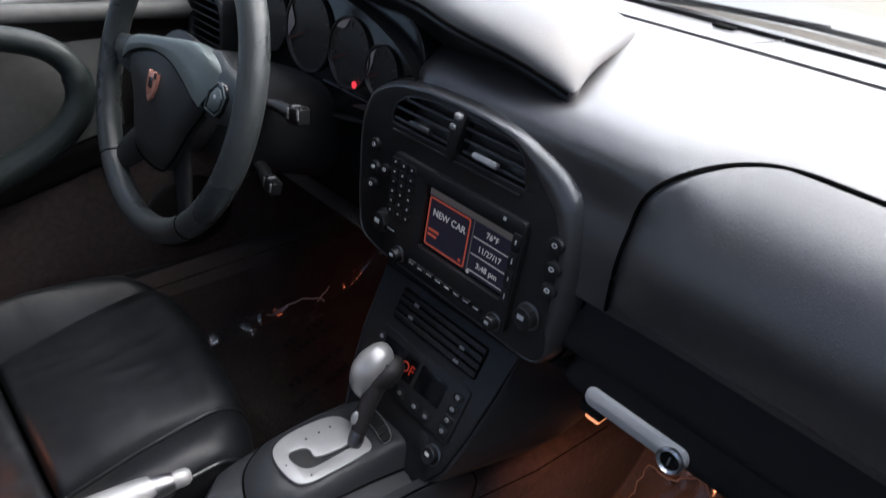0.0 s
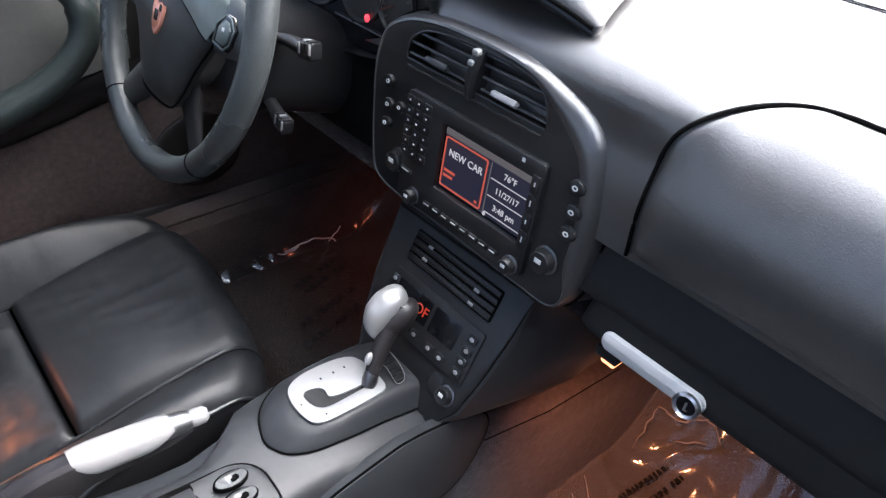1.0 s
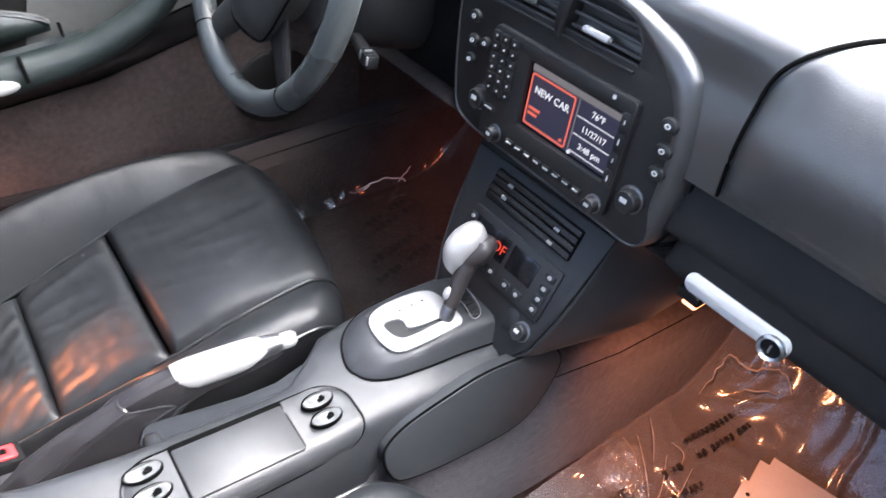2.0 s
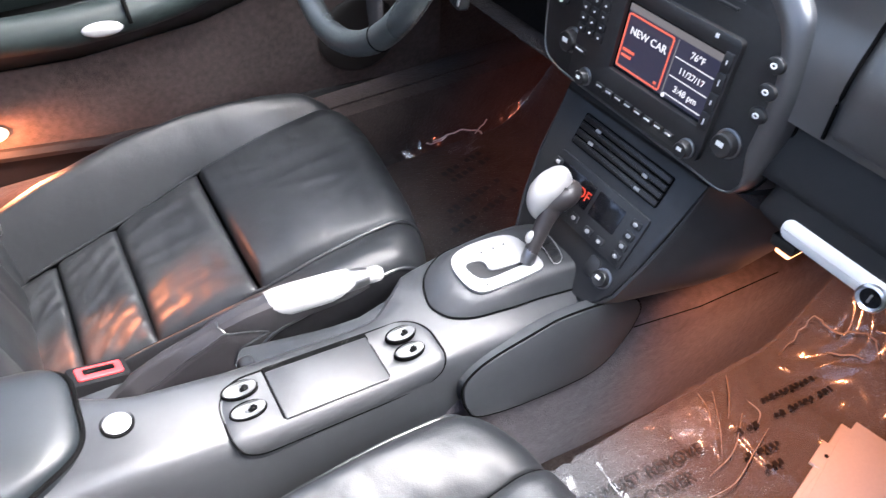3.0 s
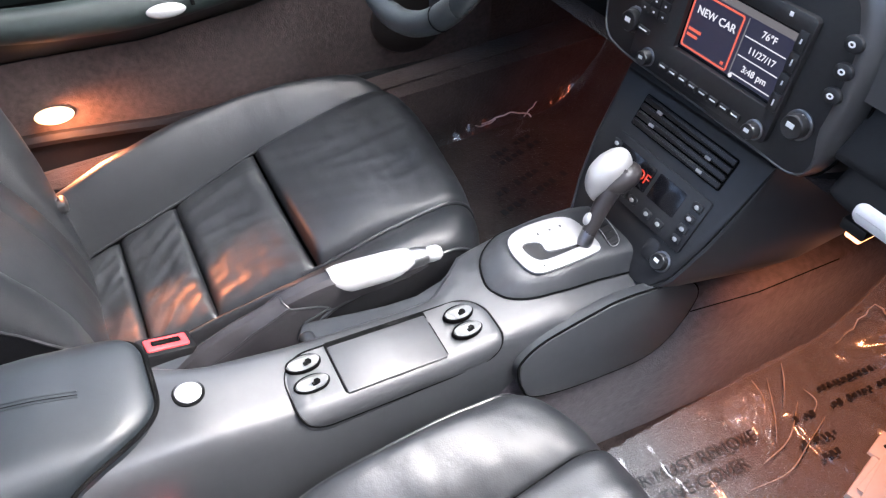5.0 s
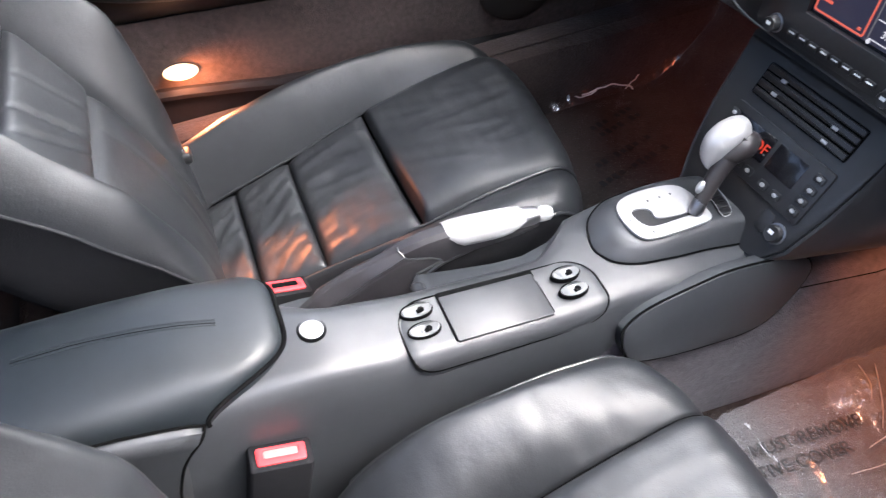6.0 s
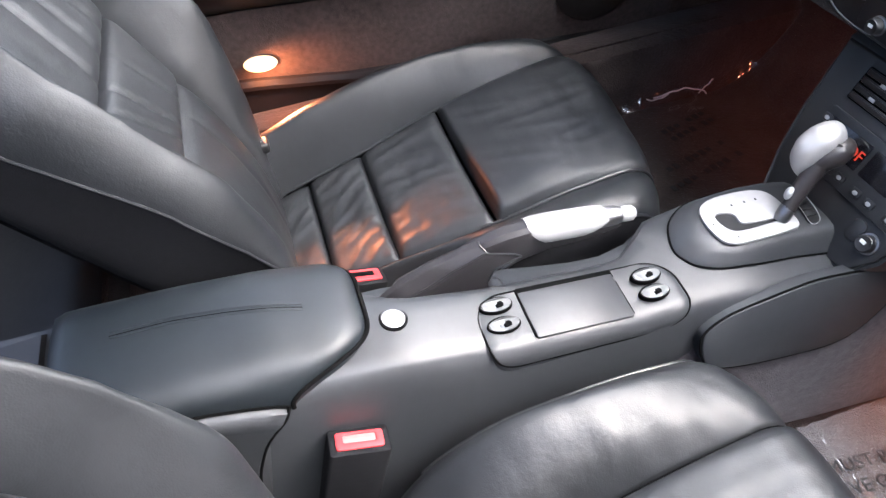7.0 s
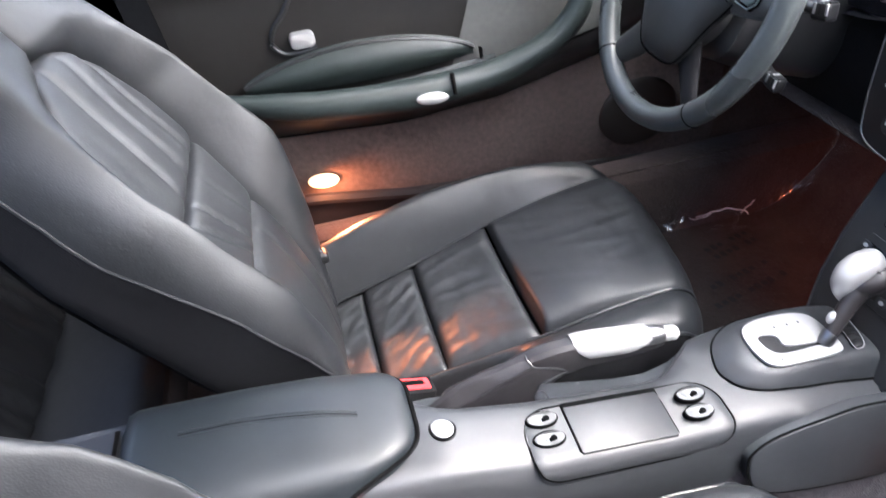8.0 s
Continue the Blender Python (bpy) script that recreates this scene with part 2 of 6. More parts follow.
def tube(points, r, n=10, closed=False, flat=1.0, up=(0, 0, 1)):
    """A round bar along the points; r may be a list. flat: thickness along up against that across it."""
    P = [Vector(p) for p in points]
    rings = []
    m = len(P)
    for i, p in enumerate(P):
        a = P[i - 1] if (i or closed) else p
        b = P[(i + 1) % m] if (i < m - 1 or closed) else p
        d = (b - a).normalized()
        s = d.cross(Vector(up))
        s = s.normalized() if s.length > 1e-4 else d.orthogonal().normalized()
        w = s.cross(d).normalized()
        rr = r[i] if isinstance(r, (list, tuple)) else r
        rings.append([p + rr * (math.cos(2 * math.pi * k / n) * s + flat * math.sin(2 * math.pi * k / n) * w) for k in range(n)])
    if closed:
        rings.append(rings[0])
        bm = loft(rings, True, False)
        bmesh.ops.remove_doubles(bm, verts=bm.verts, dist=1e-6)
        return bm
    return loft(rings)


def outline_rect(w, h, r, n=5, cx=0.0, cy=0.0):
    pts = []
    for sx, sy, a0 in ((1, 1, 0), (-1, 1, 90), (-1, -1, 180), (1, -1, 270)):
        for k in range(n + 1):
            a = radians(a0 + 90 * k / n)
            pts.append((cx + sx * (w / 2 - r) + r * math.cos(a), cy + sy * (h / 2 - r) + r * math.sin(a)))
    return pts


def outline_oval(w, h, n=28, cx=0.0, cy=0.0):
    return [(cx + w / 2 * math.cos(2 * math.pi * k / n), cy + h / 2 * math.sin(2 * math.pi * k / n)) for k in range(n)]


def inset(pts, d):
    """Moves a closed outline inwards by about d."""
    n = len(pts)
    area = sum(pts[i][0] * pts[(i + 1) % n][1] - pts[(i + 1) % n][0] * pts[i][1] for i in range(n))
    s = 1 if area > 0 else -1
    out = []
    for i in range(n):
        (ax, ay), (bx, by) = pts[i - 1], pts[(i + 1) % n]
        t = Vector((bx - ax, by - ay))
        t = t.normalized() if t.length > 1e-9 else Vector((1, 0))
        out.append((pts[i][0] - s * t.y * d, pts[i][1] + s * t.x * d))
    return out


def slab(m, pts, z0, z1, soft=0.0015, hole=None):
    """An extruded outline in the frame m, its upper edge rounded; with hole, a ring round that outline."""
    def up(p, z):
        return m @ Vector((p[0], p[1], z))
    s = soft
    steps = [(0, z0), (0, z1 - s), (0.3 * s, z1 - 0.3 * s), (s, z1)] if s else [(0, z0), (0, z1)]
    if hole is None:
        return loft([[up(p, z) for p in (inset(pts, d) if d else pts)] for d, z in steps])
    rings = [[up(p, z) for p in (inset(pts, d) if d else pts)] for d, z in steps]
    rings += [[up(p, z) for p in (inset(hole, -d) if d else hole)] for d, z in reversed(steps)]
    return loft(rings, True, False)


def dome(m, pts, z0, h, n=6, power=2.0):
    """A cushion-like cap over an outline in the frame m."""
    cx = sum(p[0] for p in pts) / len(pts)
    cy = sum(p[1] for p in pts) / len(pts)
    rings = [[m @ Vector((p[0], p[1], z0)) for p in pts]]
    for k in range(1, n + 1):
        a = k / n
        f = (1 - a ** power) ** (1 / power) if a < 1 else 0.02
        rings.append([m @ Vector((cx + (p[0] - cx) * f, cy + (p[1] - cy) * f, z0 + h * a)) for p in pts])
    return loft(rings)


def lathe(m, profile, n=24):
    """Turns (radius, height) pairs round the frame's third axis."""
    return loft([[m @ Vector((r * math.cos(2 * math.pi * k / n), r * math.sin(2 * math.pi * k / n), z)) for k in range(n)] for r, z in profile])


def axes(origin, right, up):
    x = Vector(right).normalized()
    y = Vector(up)
    y = (y - x * x.dot(y)).normalized()
    z = x.cross(y)
    return Matrix(((x.x, y.x, z.x, origin[0]), (x.y, y.y, z.y, origin[1]), (x.z, y.z, z.z, origin[2]), (0, 0, 0, 1)))


def at(m, x, y, z=0.0):
    return m @ Matrix.Translation((x, y, z))


def letters(text, size, m, mat, parent, name="lettering", depth=0.0004, align="CENTER"):
    cu = bpy.data.curves.new("t", "FONT")
    cu.body, cu.size, cu.extrude, cu.align_x, cu.align_y = text, size, depth, align, "CENTER"
    tmp = new("t", cu)
    dg = bpy.context.evaluated_depsgraph_get()
    me = bpy.data.meshes.new_from_object(tmp.evaluated_get(dg))
    bpy.data.objects.remove(tmp)
    me.transform(m)
    me.materials.clear()
    me.materials.append(mat)
    me.name = name
    ob = new(name, me)
    ob.parent = parent
    ob.matrix_parent_inverse = parent.matrix_world.inverted()
    return ob


def plate2d(m, outer, holes, z0, z1, bevel=0.0008):
    cu = bpy.data.curves.new("p", "CURVE")
    cu.dimensions, cu.fill_mode = "2D", "BOTH"
    cu.extrude, cu.bevel_depth, cu.bevel_resolution = (z1 - z0) / 2 - bevel, bevel, 2
    for pts in [outer, *holes]:
        sp = cu.splines.new("POLY")
        sp.points.add(len(pts) - 1)
        for q, p in zip(sp.points, pts):
            q.co = (p[0], p[1], 0, 1)
        sp.use_cyclic_u = True
    tmp = new("p", cu)
    me = bpy.data.meshes.new_from_object(tmp.evaluated_get(bpy.context.evaluated_depsgraph_get()))
    bpy.data.objects.remove(tmp)
    bm = bmesh.new()
    bm.from_mesh(me)
    bpy.data.meshes.remove(me)
    bmesh.ops.transform(bm, matrix=m @ Matrix.Translation((0, 0, (z0 + z1) / 2)), verts=bm.verts)
    bmesh.ops.remove_doubles(bm, verts=bm.verts, dist=1e-6)
    return bm


def clampf(x, a=0.0, b=1.0):
    return max(a, min(b, x))


def ease(x, a, b):
    t = clampf((x - a) / (b - a))
    return t * t * (3 - 2 * t)


def table(x, pairs):
    """Straight-line look-up in (x, value) pairs."""
    for (xa, va), (xb, vb) in zip(pairs, pairs[1:]):
        if x <= xb:
            return va + (vb - va) * clampf((x - xa) / (xb - xa))
    return pairs[-1][1]


def box(m, sx, sy, sz, r=0.003, seg=2):
    bm = bmesh.new()
    bmesh.ops.create_cube(bm, size=1.0)
    for v in bm.verts:
        v.co = Vector((v.co.x * sx, v.co.y * sy, v.co.z * sz))
    if r:
        bmesh.ops.bevel(bm, geom=list(bm.edges), offset=r, segments=seg, profile=0.5, affect="EDGES")
    bmesh.ops.transform(bm, matrix=m, verts=bm.verts)
    return bm


# ---- setting: ground, shell, floor ----
def flat_box(name, x0, x1, y0, y1, z0, z1, mat, label, category, r=0.004):
    ob = part(name, box(Matrix.Translation(((x0 + x1) / 2, (y0 + y1) / 2, (z0 + z1) / 2)), x1 - x0, y1 - y0, z1 - z0, r), mat)
    return tagged(ob, label, category, kind="structure")


flat_box("ground", -300, 300, -300, 300, -0.60, -0.25, CONCRETE, "pale dry concrete ground outside the car", "ground", 0)


def floor_z(x):
    return 0.02 + 0.32 * ease(x, 0.66, 1.02)


def floor_half(u, v):
    x = -0.62 + 1.60 * u
    y = -0.68 + 1.36 * v
    return Vector((x, y, floor_z(x) + 0.002 * noise.noise(Vector((x * 9, y * 9, 0)))))


floor_bm = grid(floor_half, 60, 48)
bmesh.ops.solidify(floor_bm, geom=list(floor_bm.faces), thickness=0.03)
tagged(part("floor", floor_bm, CARPET), "dark brown-grey carpeted cabin floor", "floor", kind="structure")


def tunnel_section(x):
    zt = table(x, [(-0.9, 0.30), (-0.3, 0.245), (0.1, 0.235), (0.33, 0.232), (0.7, 0.215), (1.0, 0.22)])
    hw = table(x, [(-0.9, 0.055), (0.0, 0.060), (0.10, 0.068), (0.22, 0.092), (0.35, 0.104), (0.5, 0.115), (1.0, 0.14)])
    s = []
    for side in (-1, 1):
        e = ease(x, 0.40, 0.50)
        pts = [(hw + 0.035, 0.0), (hw + 0.028, 0.06), (hw + 0.012 + 0.006 * e, zt - 0.06 + 0.01 * e), (hw + 0.014 * e, zt - 0.018 + 0.010 * e), (hw - 0.009 + 0.015 * e, zt - 0.010 + 0.009 * e), (hw - 0.018, zt - 0.002 + 0.003 * e)]
        pts = [(side * a, b) for a, b in pts]
        s += pts if side < 0 else pts[::-1]
    return [Vector((x, y + 0.008, z)) for y, z in s]


tunnel = part("tunnel", loft([tunnel_section(-0.9 + 0.05 * k) for k in range(39)]), SUEDE, angle=60)
tagged(tunnel, "grey-brown carpet over the centre tunnel", "carpet", kind="structure")
part("carpet_seam", tube([tunnel_section(0.40 + 0.05 * k)[3].lerp(tunnel_section(0.40 + 0.05 * k)[4], 0.4) for k in range(6)], 0.0009, 6), GAP, tunnel, "dark seam along the carpet's shoulder")
flat_box("sill_carpet", -0.7, 0.95, 0.60, 0.72, -0.02, 0.175, CARPET, "grey-brown carpeted door sill", "sill", 0.03)
flat_box("sill_carpet", -0.7, 0.95, -0.72, -0.60, -0.02, 0.14, SUEDE, "grey-brown carpeted door sill", "sill", 0.03)
flat_box("wall_front", 0.95, 0.99, -0.76, 0.76, -0.05, 0.72, CARPET, "dark carpeted bulkhead in front of the footwells", "bulkhead")
flat_box("wall_rear", -1.30, -1.25, -0.76, 0.76, -0.05, 0.74, SIDE_CLOTH, "dark rear bulkhead behind the back seats", "bulkhead")
flat_box("rear_floor", -1.25, -0.60, -0.70, 0.70, -0.05, 0.10, CARPET, "dark carpet of the rear foot space", "floor", 0.02)
flat_box("wall_kick", 0.572, 0.97, 0.70, 0.74, -0.05, 0.74, CARPET, "dark carpeted kick panel beside the pedals", "kick panel")
flat_box("wall_kick", 0.42, 0.97, -0.78, -0.73, -0.05, 0.74, CARPET, "dark carpeted kick panel beside the footwell", "kick panel")
flat_box("wall_side", -1.30, -0.48, 0.72, 0.76, 0.0, 0.78, SIDE_CLOTH, "dark trimmed side wall beside the back seats", "side wall")
flat_box("wall_side", -1.30, -0.62, -0.76, -0.72, 0.0, 1.16, SIDE_CLOTH, "dark trimmed side wall beside the back seats", "side wall")

# unseen roof piece, sized to steer light onto dash and passenger seat
flat_box("ceiling", -0.84, 0.18, -0.26, 0.54, 1.10, 1.13, HEADLINER, "unseen grey headliner, cut short to shape the light", "ceiling", 0.01)
# added out of view to keep side light off the cabin
flat_box("light_block_passenger", -0.62, 0.42, -0.78, -0.73, -0.05, 1.02, DOOR_SKIN, "unseen dark wall that blocks light from the passenger's side", "car door", 0.01)

# windscreen, cowl and wipers
wind = thing("windscreen", "clear sloping windscreen above the dashboard", "windscreen", (0.85, 0, 0.76), kind="structure")
ws = part("pane", box(axes((0.56, 0, 0.975), (0, -1, 0), (-0.62, 0, 0.44)), 1.34, 0.76, 0.005, 0.001), GLASS, wind)
ws.visible_shadow = False
for side in (-1, 1):
    part("pillar", tube([(0.90, side * 0.71, 0.70), (0.56, side * 0.67, 0.97), (0.22, side * 0.60, 1.19)], 0.03, 10), SOFT_DARK, wind)
cowl = thing("cowl", "black plastic cowl with vents below the windscreen", "cowl", (0.9, 0, 0.72), kind="structure")
part("panel", loft([[Vector((x, y, z + 0.02 * (1 - (y / 0.75) ** 2))) for x, z in ((0.835, 0.740), (0.88, 0.738), (0.95, 0.755), (0.95, 0.70), (0.835, 0.70))] for y in [-0.75 + 0.1 * k for k in range(16)]]), BLACK, cowl)
bonnet = part("bonnet", grid(lambda u, v: Vector((0.955 + 1.0 * u, -0.75 + 1.5 * v, 0.775 - 0.30 * u ** 1.5 + 0.02 * (1 - (2 * v - 1) ** 2))), 14, 16), PAINTED_BODY)
tagged(bonnet, "pale painted bonnet beyond the windscreen", "bonnet", kind="structure")
for y0 in (-0.10, -0.52):
    wiper = thing("wiper", "black windscreen wiper resting on the glass base", "wiper", (0.88, y0, 0.78), group="wipers")
    part("arm", tube([(0.90, y0 + 0.24, 0.772), (0.885, y0 + 0.1, 0.785), (0.875, y0 - 0.05, 0.79)], 0.007, 8), BLACK, wiper)
    part("blade", tube([(0.868, y0 + 0.21, 0.775), (0.858, y0, 0.785), (0.862, y0 - 0.24, 0.78)], 0.006, 6), RUBBER, wiper)
    part("pivot", lathe(Matrix.Translation((0.90, y0 + 0.24, 0.762)), [(0.001, 0), (0.016, 0), (0.016, 0.012), (0.010, 0.02), (0.001, 0.02)], 14), BLACK, wiper)

# ---- dashboard ----
PROFILE = smooth_path([(0.845, 0, 0.752), (0.70, 0, 0.762), (0.60, 0, 0.754), (0.545, 0, 0.740), (0.500, 0, 0.719), (0.463, 0, 0.684), (0.442, 0, 0.630), (0.435, 0, 0.568)], 8)
PADDED = smooth_path([(0.845, 0, 0.752), (0.70, 0, 0.762), (0.60, 0, 0.754), (0.545, 0, 0.744), (0.495, 0, 0.725), (0.450, 0, 0.690), (0.425, 0, 0.632), (0.437, 0, 0.566)], 8)


def dash_at(p, y, lift=0.0):
    """A place on the dashboard's upper skin: p from 0 at the windscreen to 1 at the lower edge of the face."""
    k = clampf(p) * (len(PROFILE) - 1)
    i = min(int(k), len(PROFILE) - 2)
    pad = ease(-y, 0.160, 0.250)
    a, b = PROFILE[i].lerp(PADDED[i], pad), PROFILE[i + 1].lerp(PADDED[i + 1], pad)
    q = a.lerp(b, k - i)
    d = (b - a).normalized()
    nrm = Vector((d.z, 0, -d.x))
    if nrm.z < 0 and p < 0.5 or nrm.x > 0.0 and p >= 0.5:
        nrm = -nrm
    back = 0.10 * ease(y, 0.10, 0.20) * ease(p, 0.3, 0.8)
    crown = 0.012 * (1 - (y / 0.72) ** 2) - 0.012
    side = 0.10 * ease(-y, 0.50, 0.74) * ease(p, 0.25, 0.8)
    back -= 0.036 * ease(y, -0.28, -0.17) * (1 - ease(y, 0.12, 0.20)) * ease(p, 0.30, 0.55) * (1 - 0.9 * ease(p, 0.60, 0.80))
    return Vector((q.x + back + side, y, q.z + crown)) + nrm * lift


dash = thing("dashboard", "black grained dashboard with sunlit top", "dashboard", (0.6, 0, 0.4))
part("upper_skin", grid(lambda u, v: dash_at(u, 0.74 - 1.48 * v), 48, 74), DASH, dash, "black grained dashboard skin")


def lid_at(u, v, lift=None):
    """Cover in the passenger's dashboard face with a rounded upper corner."""
    u = u * u
    p = 0.52 + 0.47 * u
    left = -0.198 - 0.115 * (1 - math.sqrt(max(0.0, 1 - (1 - clampf(u / 0.55)) ** 2)))
    y = left + (-0.70 - left) * v
    edge = min(clampf(v / 0.02), clampf(u / 0.03), clampf((1 - u) / 0.02))
    return dash_at(p, y, -0.002 + 0.005 * math.sqrt(edge) if lift is None else lift)


part("airbag_cover", grid(lid_at, 56, 60), DASH, dash, "black grained cover with a rounded corner")
seam_pts = [lid_at(1 - k / 48, 0.0, 0.0022) for k in range(49)] + [lid_at(0.0, k / 20, 0.0022) for k in range(1, 21)]
part("seam", tube(seam_pts, 0.0021, 6), GAP, dash)
# defroster slot and its end cap along the windscreen
part("defroster_strip", grid(lambda u, v: dash_at(0.02 + 0.10 * u, -0.70 + 1.4 * v, 0.0025), 2, 40), DASH, dash)
part("seam", tube([dash_at(0.125, -0.70 + 0.05 * k, 0.0008) for k in range(29)], 0.0007, 6), SOFT_DARK, dash)
part("seam", tube([dash_at(0.018 + 0.02 * k, -0.125, 0.0045) for k in range(6)], 0.0007, 6), SOFT_DARK, dash)
part("defroster_nozzle", box(axes(dash_at(0.045, -0.06, 0.006), (0, -1, 0), (1, 0, 0)), 0.03, 0.014, 0.004, 0.002), GAP, dash)


def roll(z_top, z_bot, x_face, bulge, y0, y1, name, label, end_round=True, lean=0.3):
    """A padded strip across the passenger's side: flat face with rounded edges, its upper edge set back."""
    rings = []
    n = 40
    zc, h = (z_top + z_bot) / 2, (z_top - z_bot) / 2
    for k in range(n + 1):
        y = y0 + (y1 - y0) * (k / n) ** 1.6
        f = max(0.06, math.sqrt(max(0.0, 1 - (1 - clampf(abs(y - y0) / 0.045)) ** 2))) if end_round else 1.0
        side = 0.09 * ease(-y, 0.50, 0.74)
        ring = []
        for j in range(17):
            q = 1 - 2 * j / 16
            z = zc + h * q * (0.35 + 0.65 * f)
            if end_round:
                z -= 0.35 * h * (1 - f)
            ring.append(Vector((x_face + side + lean * h * q - bulge * (1 - abs(q) ** 5) ** 0.5 * (0.5 + 0.5 * f), y, z)))
        ring += [Vector((x_face + side + 0.08, y, zc - h * 0.8)), Vector((x_face + side + 0.08, y, zc + h * 0.8))]
        rings.append(ring)
    return part(name, loft(rings), DASH_SHADED, dash, label)


# both strips wear the vinyl darkened for the shade below the dash top
roll(0.566, 0.500, 0.448, 0.012, -0.150, -0.74, "knee_roll", "matt padded strip, darkened in colour for shade", False, 0.35)
roll(0.523, 0.462, 0.440, 0.013, -0.172, -0.74, "glovebox_lid", "matt rounded glovebox lid, darkened in colour for shade", True, 0.25)
part("underside", grid(lambda u, v: Vector((0.455 + 0.45 * u, -0.74 + 1.48 * v, 0.445 - 0.02 * u)), 6, 20), CARPET, dash)
part("driver_knee_panel", loft([[Vector((x + 0.02 * abs(y - 0.42), y, z)) for x, z in ((0.49, 0.62), (0.455, 0.585), (0.45, 0.52), (0.475, 0.455), (0.56, 0.43), (0.60, 0.62))] for y in [0.18 + 0.055 * k for k in range(11)]]), SIDE_CLOTH, dash)

# silver glovebox handle with its lock
handle = thing("glovebox_handle", "satin silver glovebox pull with a round key lock", "handle", (0.43, -0.26, 0.472))
HM = axes((0.428, -0.262, 0.474), (0, -1, 0), (0.10, 0, 1))
part("grip", slab(HM, outline_rect(0.118, 0.0225, 0.0110, 8), -0.01, 0.010, 0.006), HANDLE_SILVER, handle)
LM = at(HM, 0.044, -0.004, 0.010)
part("lock_ring", lathe(LM, [(0.0085, -0.012), (0.0130, -0.010), (0.0136, 0.003), (0.0116, 0.005), (0.0106, 0.003), (0.0085, 0.001)], 28), SILVER, handle)
part("lock_face", lathe(LM, [(0.001, -0.001), (0.0106, -0.001), (0.0106, 0.002), (0.004, 0.0025), (0.001, 0.0025)], 24), BLACK_GLOSS, handle)
part("key_slot", box(at(LM, 0, 0, 0.003), 0.0022, 0.009, 0.002, 0.0004), SILVER, handle)

# binnacle hood over the instruments
hood = thing("instrument_hood", "black leather instrument hood with a stitched lip", "instrument hood", (0.5, 0.3, 0.75))


HOOD_LIP = smooth_path([(0.480, -0.076, 0.736), (0.470, -0.050, 0.747), (0.456, -0.014, 0.760), (0.446, 0.055, 0.772), (0.448, 0.133, 0.784), (0.425, 0.25, 0.798), (0.418, 0.36, 0.804), (0.427, 0.48, 0.798), (0.450, 0.58, 0.784), (0.485, 0.65, 0.765)], 6)


def hood_at(u, v):
    """u from the right tip to the left end, v from the lip over the top to the front and back below."""
    k = clampf(u) * (len(HOOD_LIP) - 1)
    i = min(int(k), len(HOOD_LIP) - 2)
    lip = HOOD_LIP[i].lerp(HOOD_LIP[i + 1], k - i)
    grow = clampf(1 - (1 - clampf(u / 0.34)) ** 2) ** 0.85 * math.sqrt(clampf(1 - clampf((u - 0.85) / 0.18) ** 2))
    a = v * math.pi
    depth, hgt = 0.034 + 0.221 * grow, 0.004 + 0.036 * grow
    x = lip.x + depth * (0.5 - 0.5 * math.cos(a))
    z = lip.z + hgt * math.sin(a) ** 0.8 - (lip.z - 0.740) * v ** 1.5
    end = 1 - clampf(u / 0.3)
    return Vector((x, lip.y + (0.034 * v * v - 0.010 * math.sin(a)) * end, z))


def hood_skin(u, v):
    """The cover, with a skirt that closes its right end down to the dashboard."""
    if u < 0.02:
        p = hood_at(0.0, v)
        return Vector((p.x, p.y + 0.004, p.z - 0.016 * clampf(v / 0.12)))
    return hood_at(((u - 0.02) / 0.98) ** 1.6, v)


part("cover", grid(hood_skin, 80, 26), HOOD, hood)
part("lip", tube([hood_at((k / 60) ** 1.6, 0.0) for k in range(61)], 0.0024, 8), GAP, hood)
part("lip_roll", tube([hood_at((k / 60) ** 1.6, 0.0) + Vector((0.004, 0.002, -0.006)) for k in range(61)], 0.0042, 8), SOFT_DARK, hood, "dark rolled edge below the lip")
part("underside", grid(lambda u, v: hood_at(u ** 1.6, 0.0).lerp(Vector((0.52, -0.06 + 0.70 * u, 0.715)), v), 30, 5), BLACK, hood)

# instruments
cluster = thing("instrument_cluster", "black instrument cluster with shade-darkened dial marks and a red warning light", "instruments", (0.46, 0.34, 0.68))
CM = axes((0.462, 0.36, 0.69), (0, -1, 0), (0.12, 0, 1))
part("face", slab(CM, outline_rect(0.46, 0.15, 0.05, 6, 0.01, -0.005), -0.03, 0.0, 0.003), BLACK_GLOSS, cluster)
for cx, cy, r in ((0.0, 0.005, 0.056), (0.098, 0.0, 0.046), (-0.098, 0.0, 0.046), (0.168, -0.006, 0.034), (-0.168, -0.006, 0.034)):
    dm = at(CM, cx, cy, 0.001)
    dial = part("dial", lathe(dm, [(0.001, 0.0), (r - 0.004, 0.0), (r - 0.002, 0.004), (r, 0.004), (r, -0.002), (0.001, -0.002)], 32), BLACK, cluster)
    for k in range(9):
        a = radians(225 - 270 * k / 8)
        part("mark", box(at(dm, (r - 0.010) * math.cos(a), (r - 0.010) * math.sin(a), 0.001) @ Matrix.Rotation(a, 4, "Z"), 0.008, 0.0022, 0.001, 0), DIAL_DIMMED, dial)
    part("dial_ring", tube([dm @ Vector(((r - 0.005) * math.cos(b), (r - 0.005) * math.sin(b), 0.0012)) for b in [radians(225 - 7.5 * k) for k in range(37)]], 0.0009, 5), DIAL_DIMMED, dial)
    a = radians(205)
    part("needle", box(at(dm, 0.5 * r * math.cos(a), 0.5 * r * math.sin(a), 0.003) @ Matrix.Rotation(a, 4, "Z"), 0.8 * r, 0.0022, 0.001, 0), NEEDLE_DIMMED, dial)
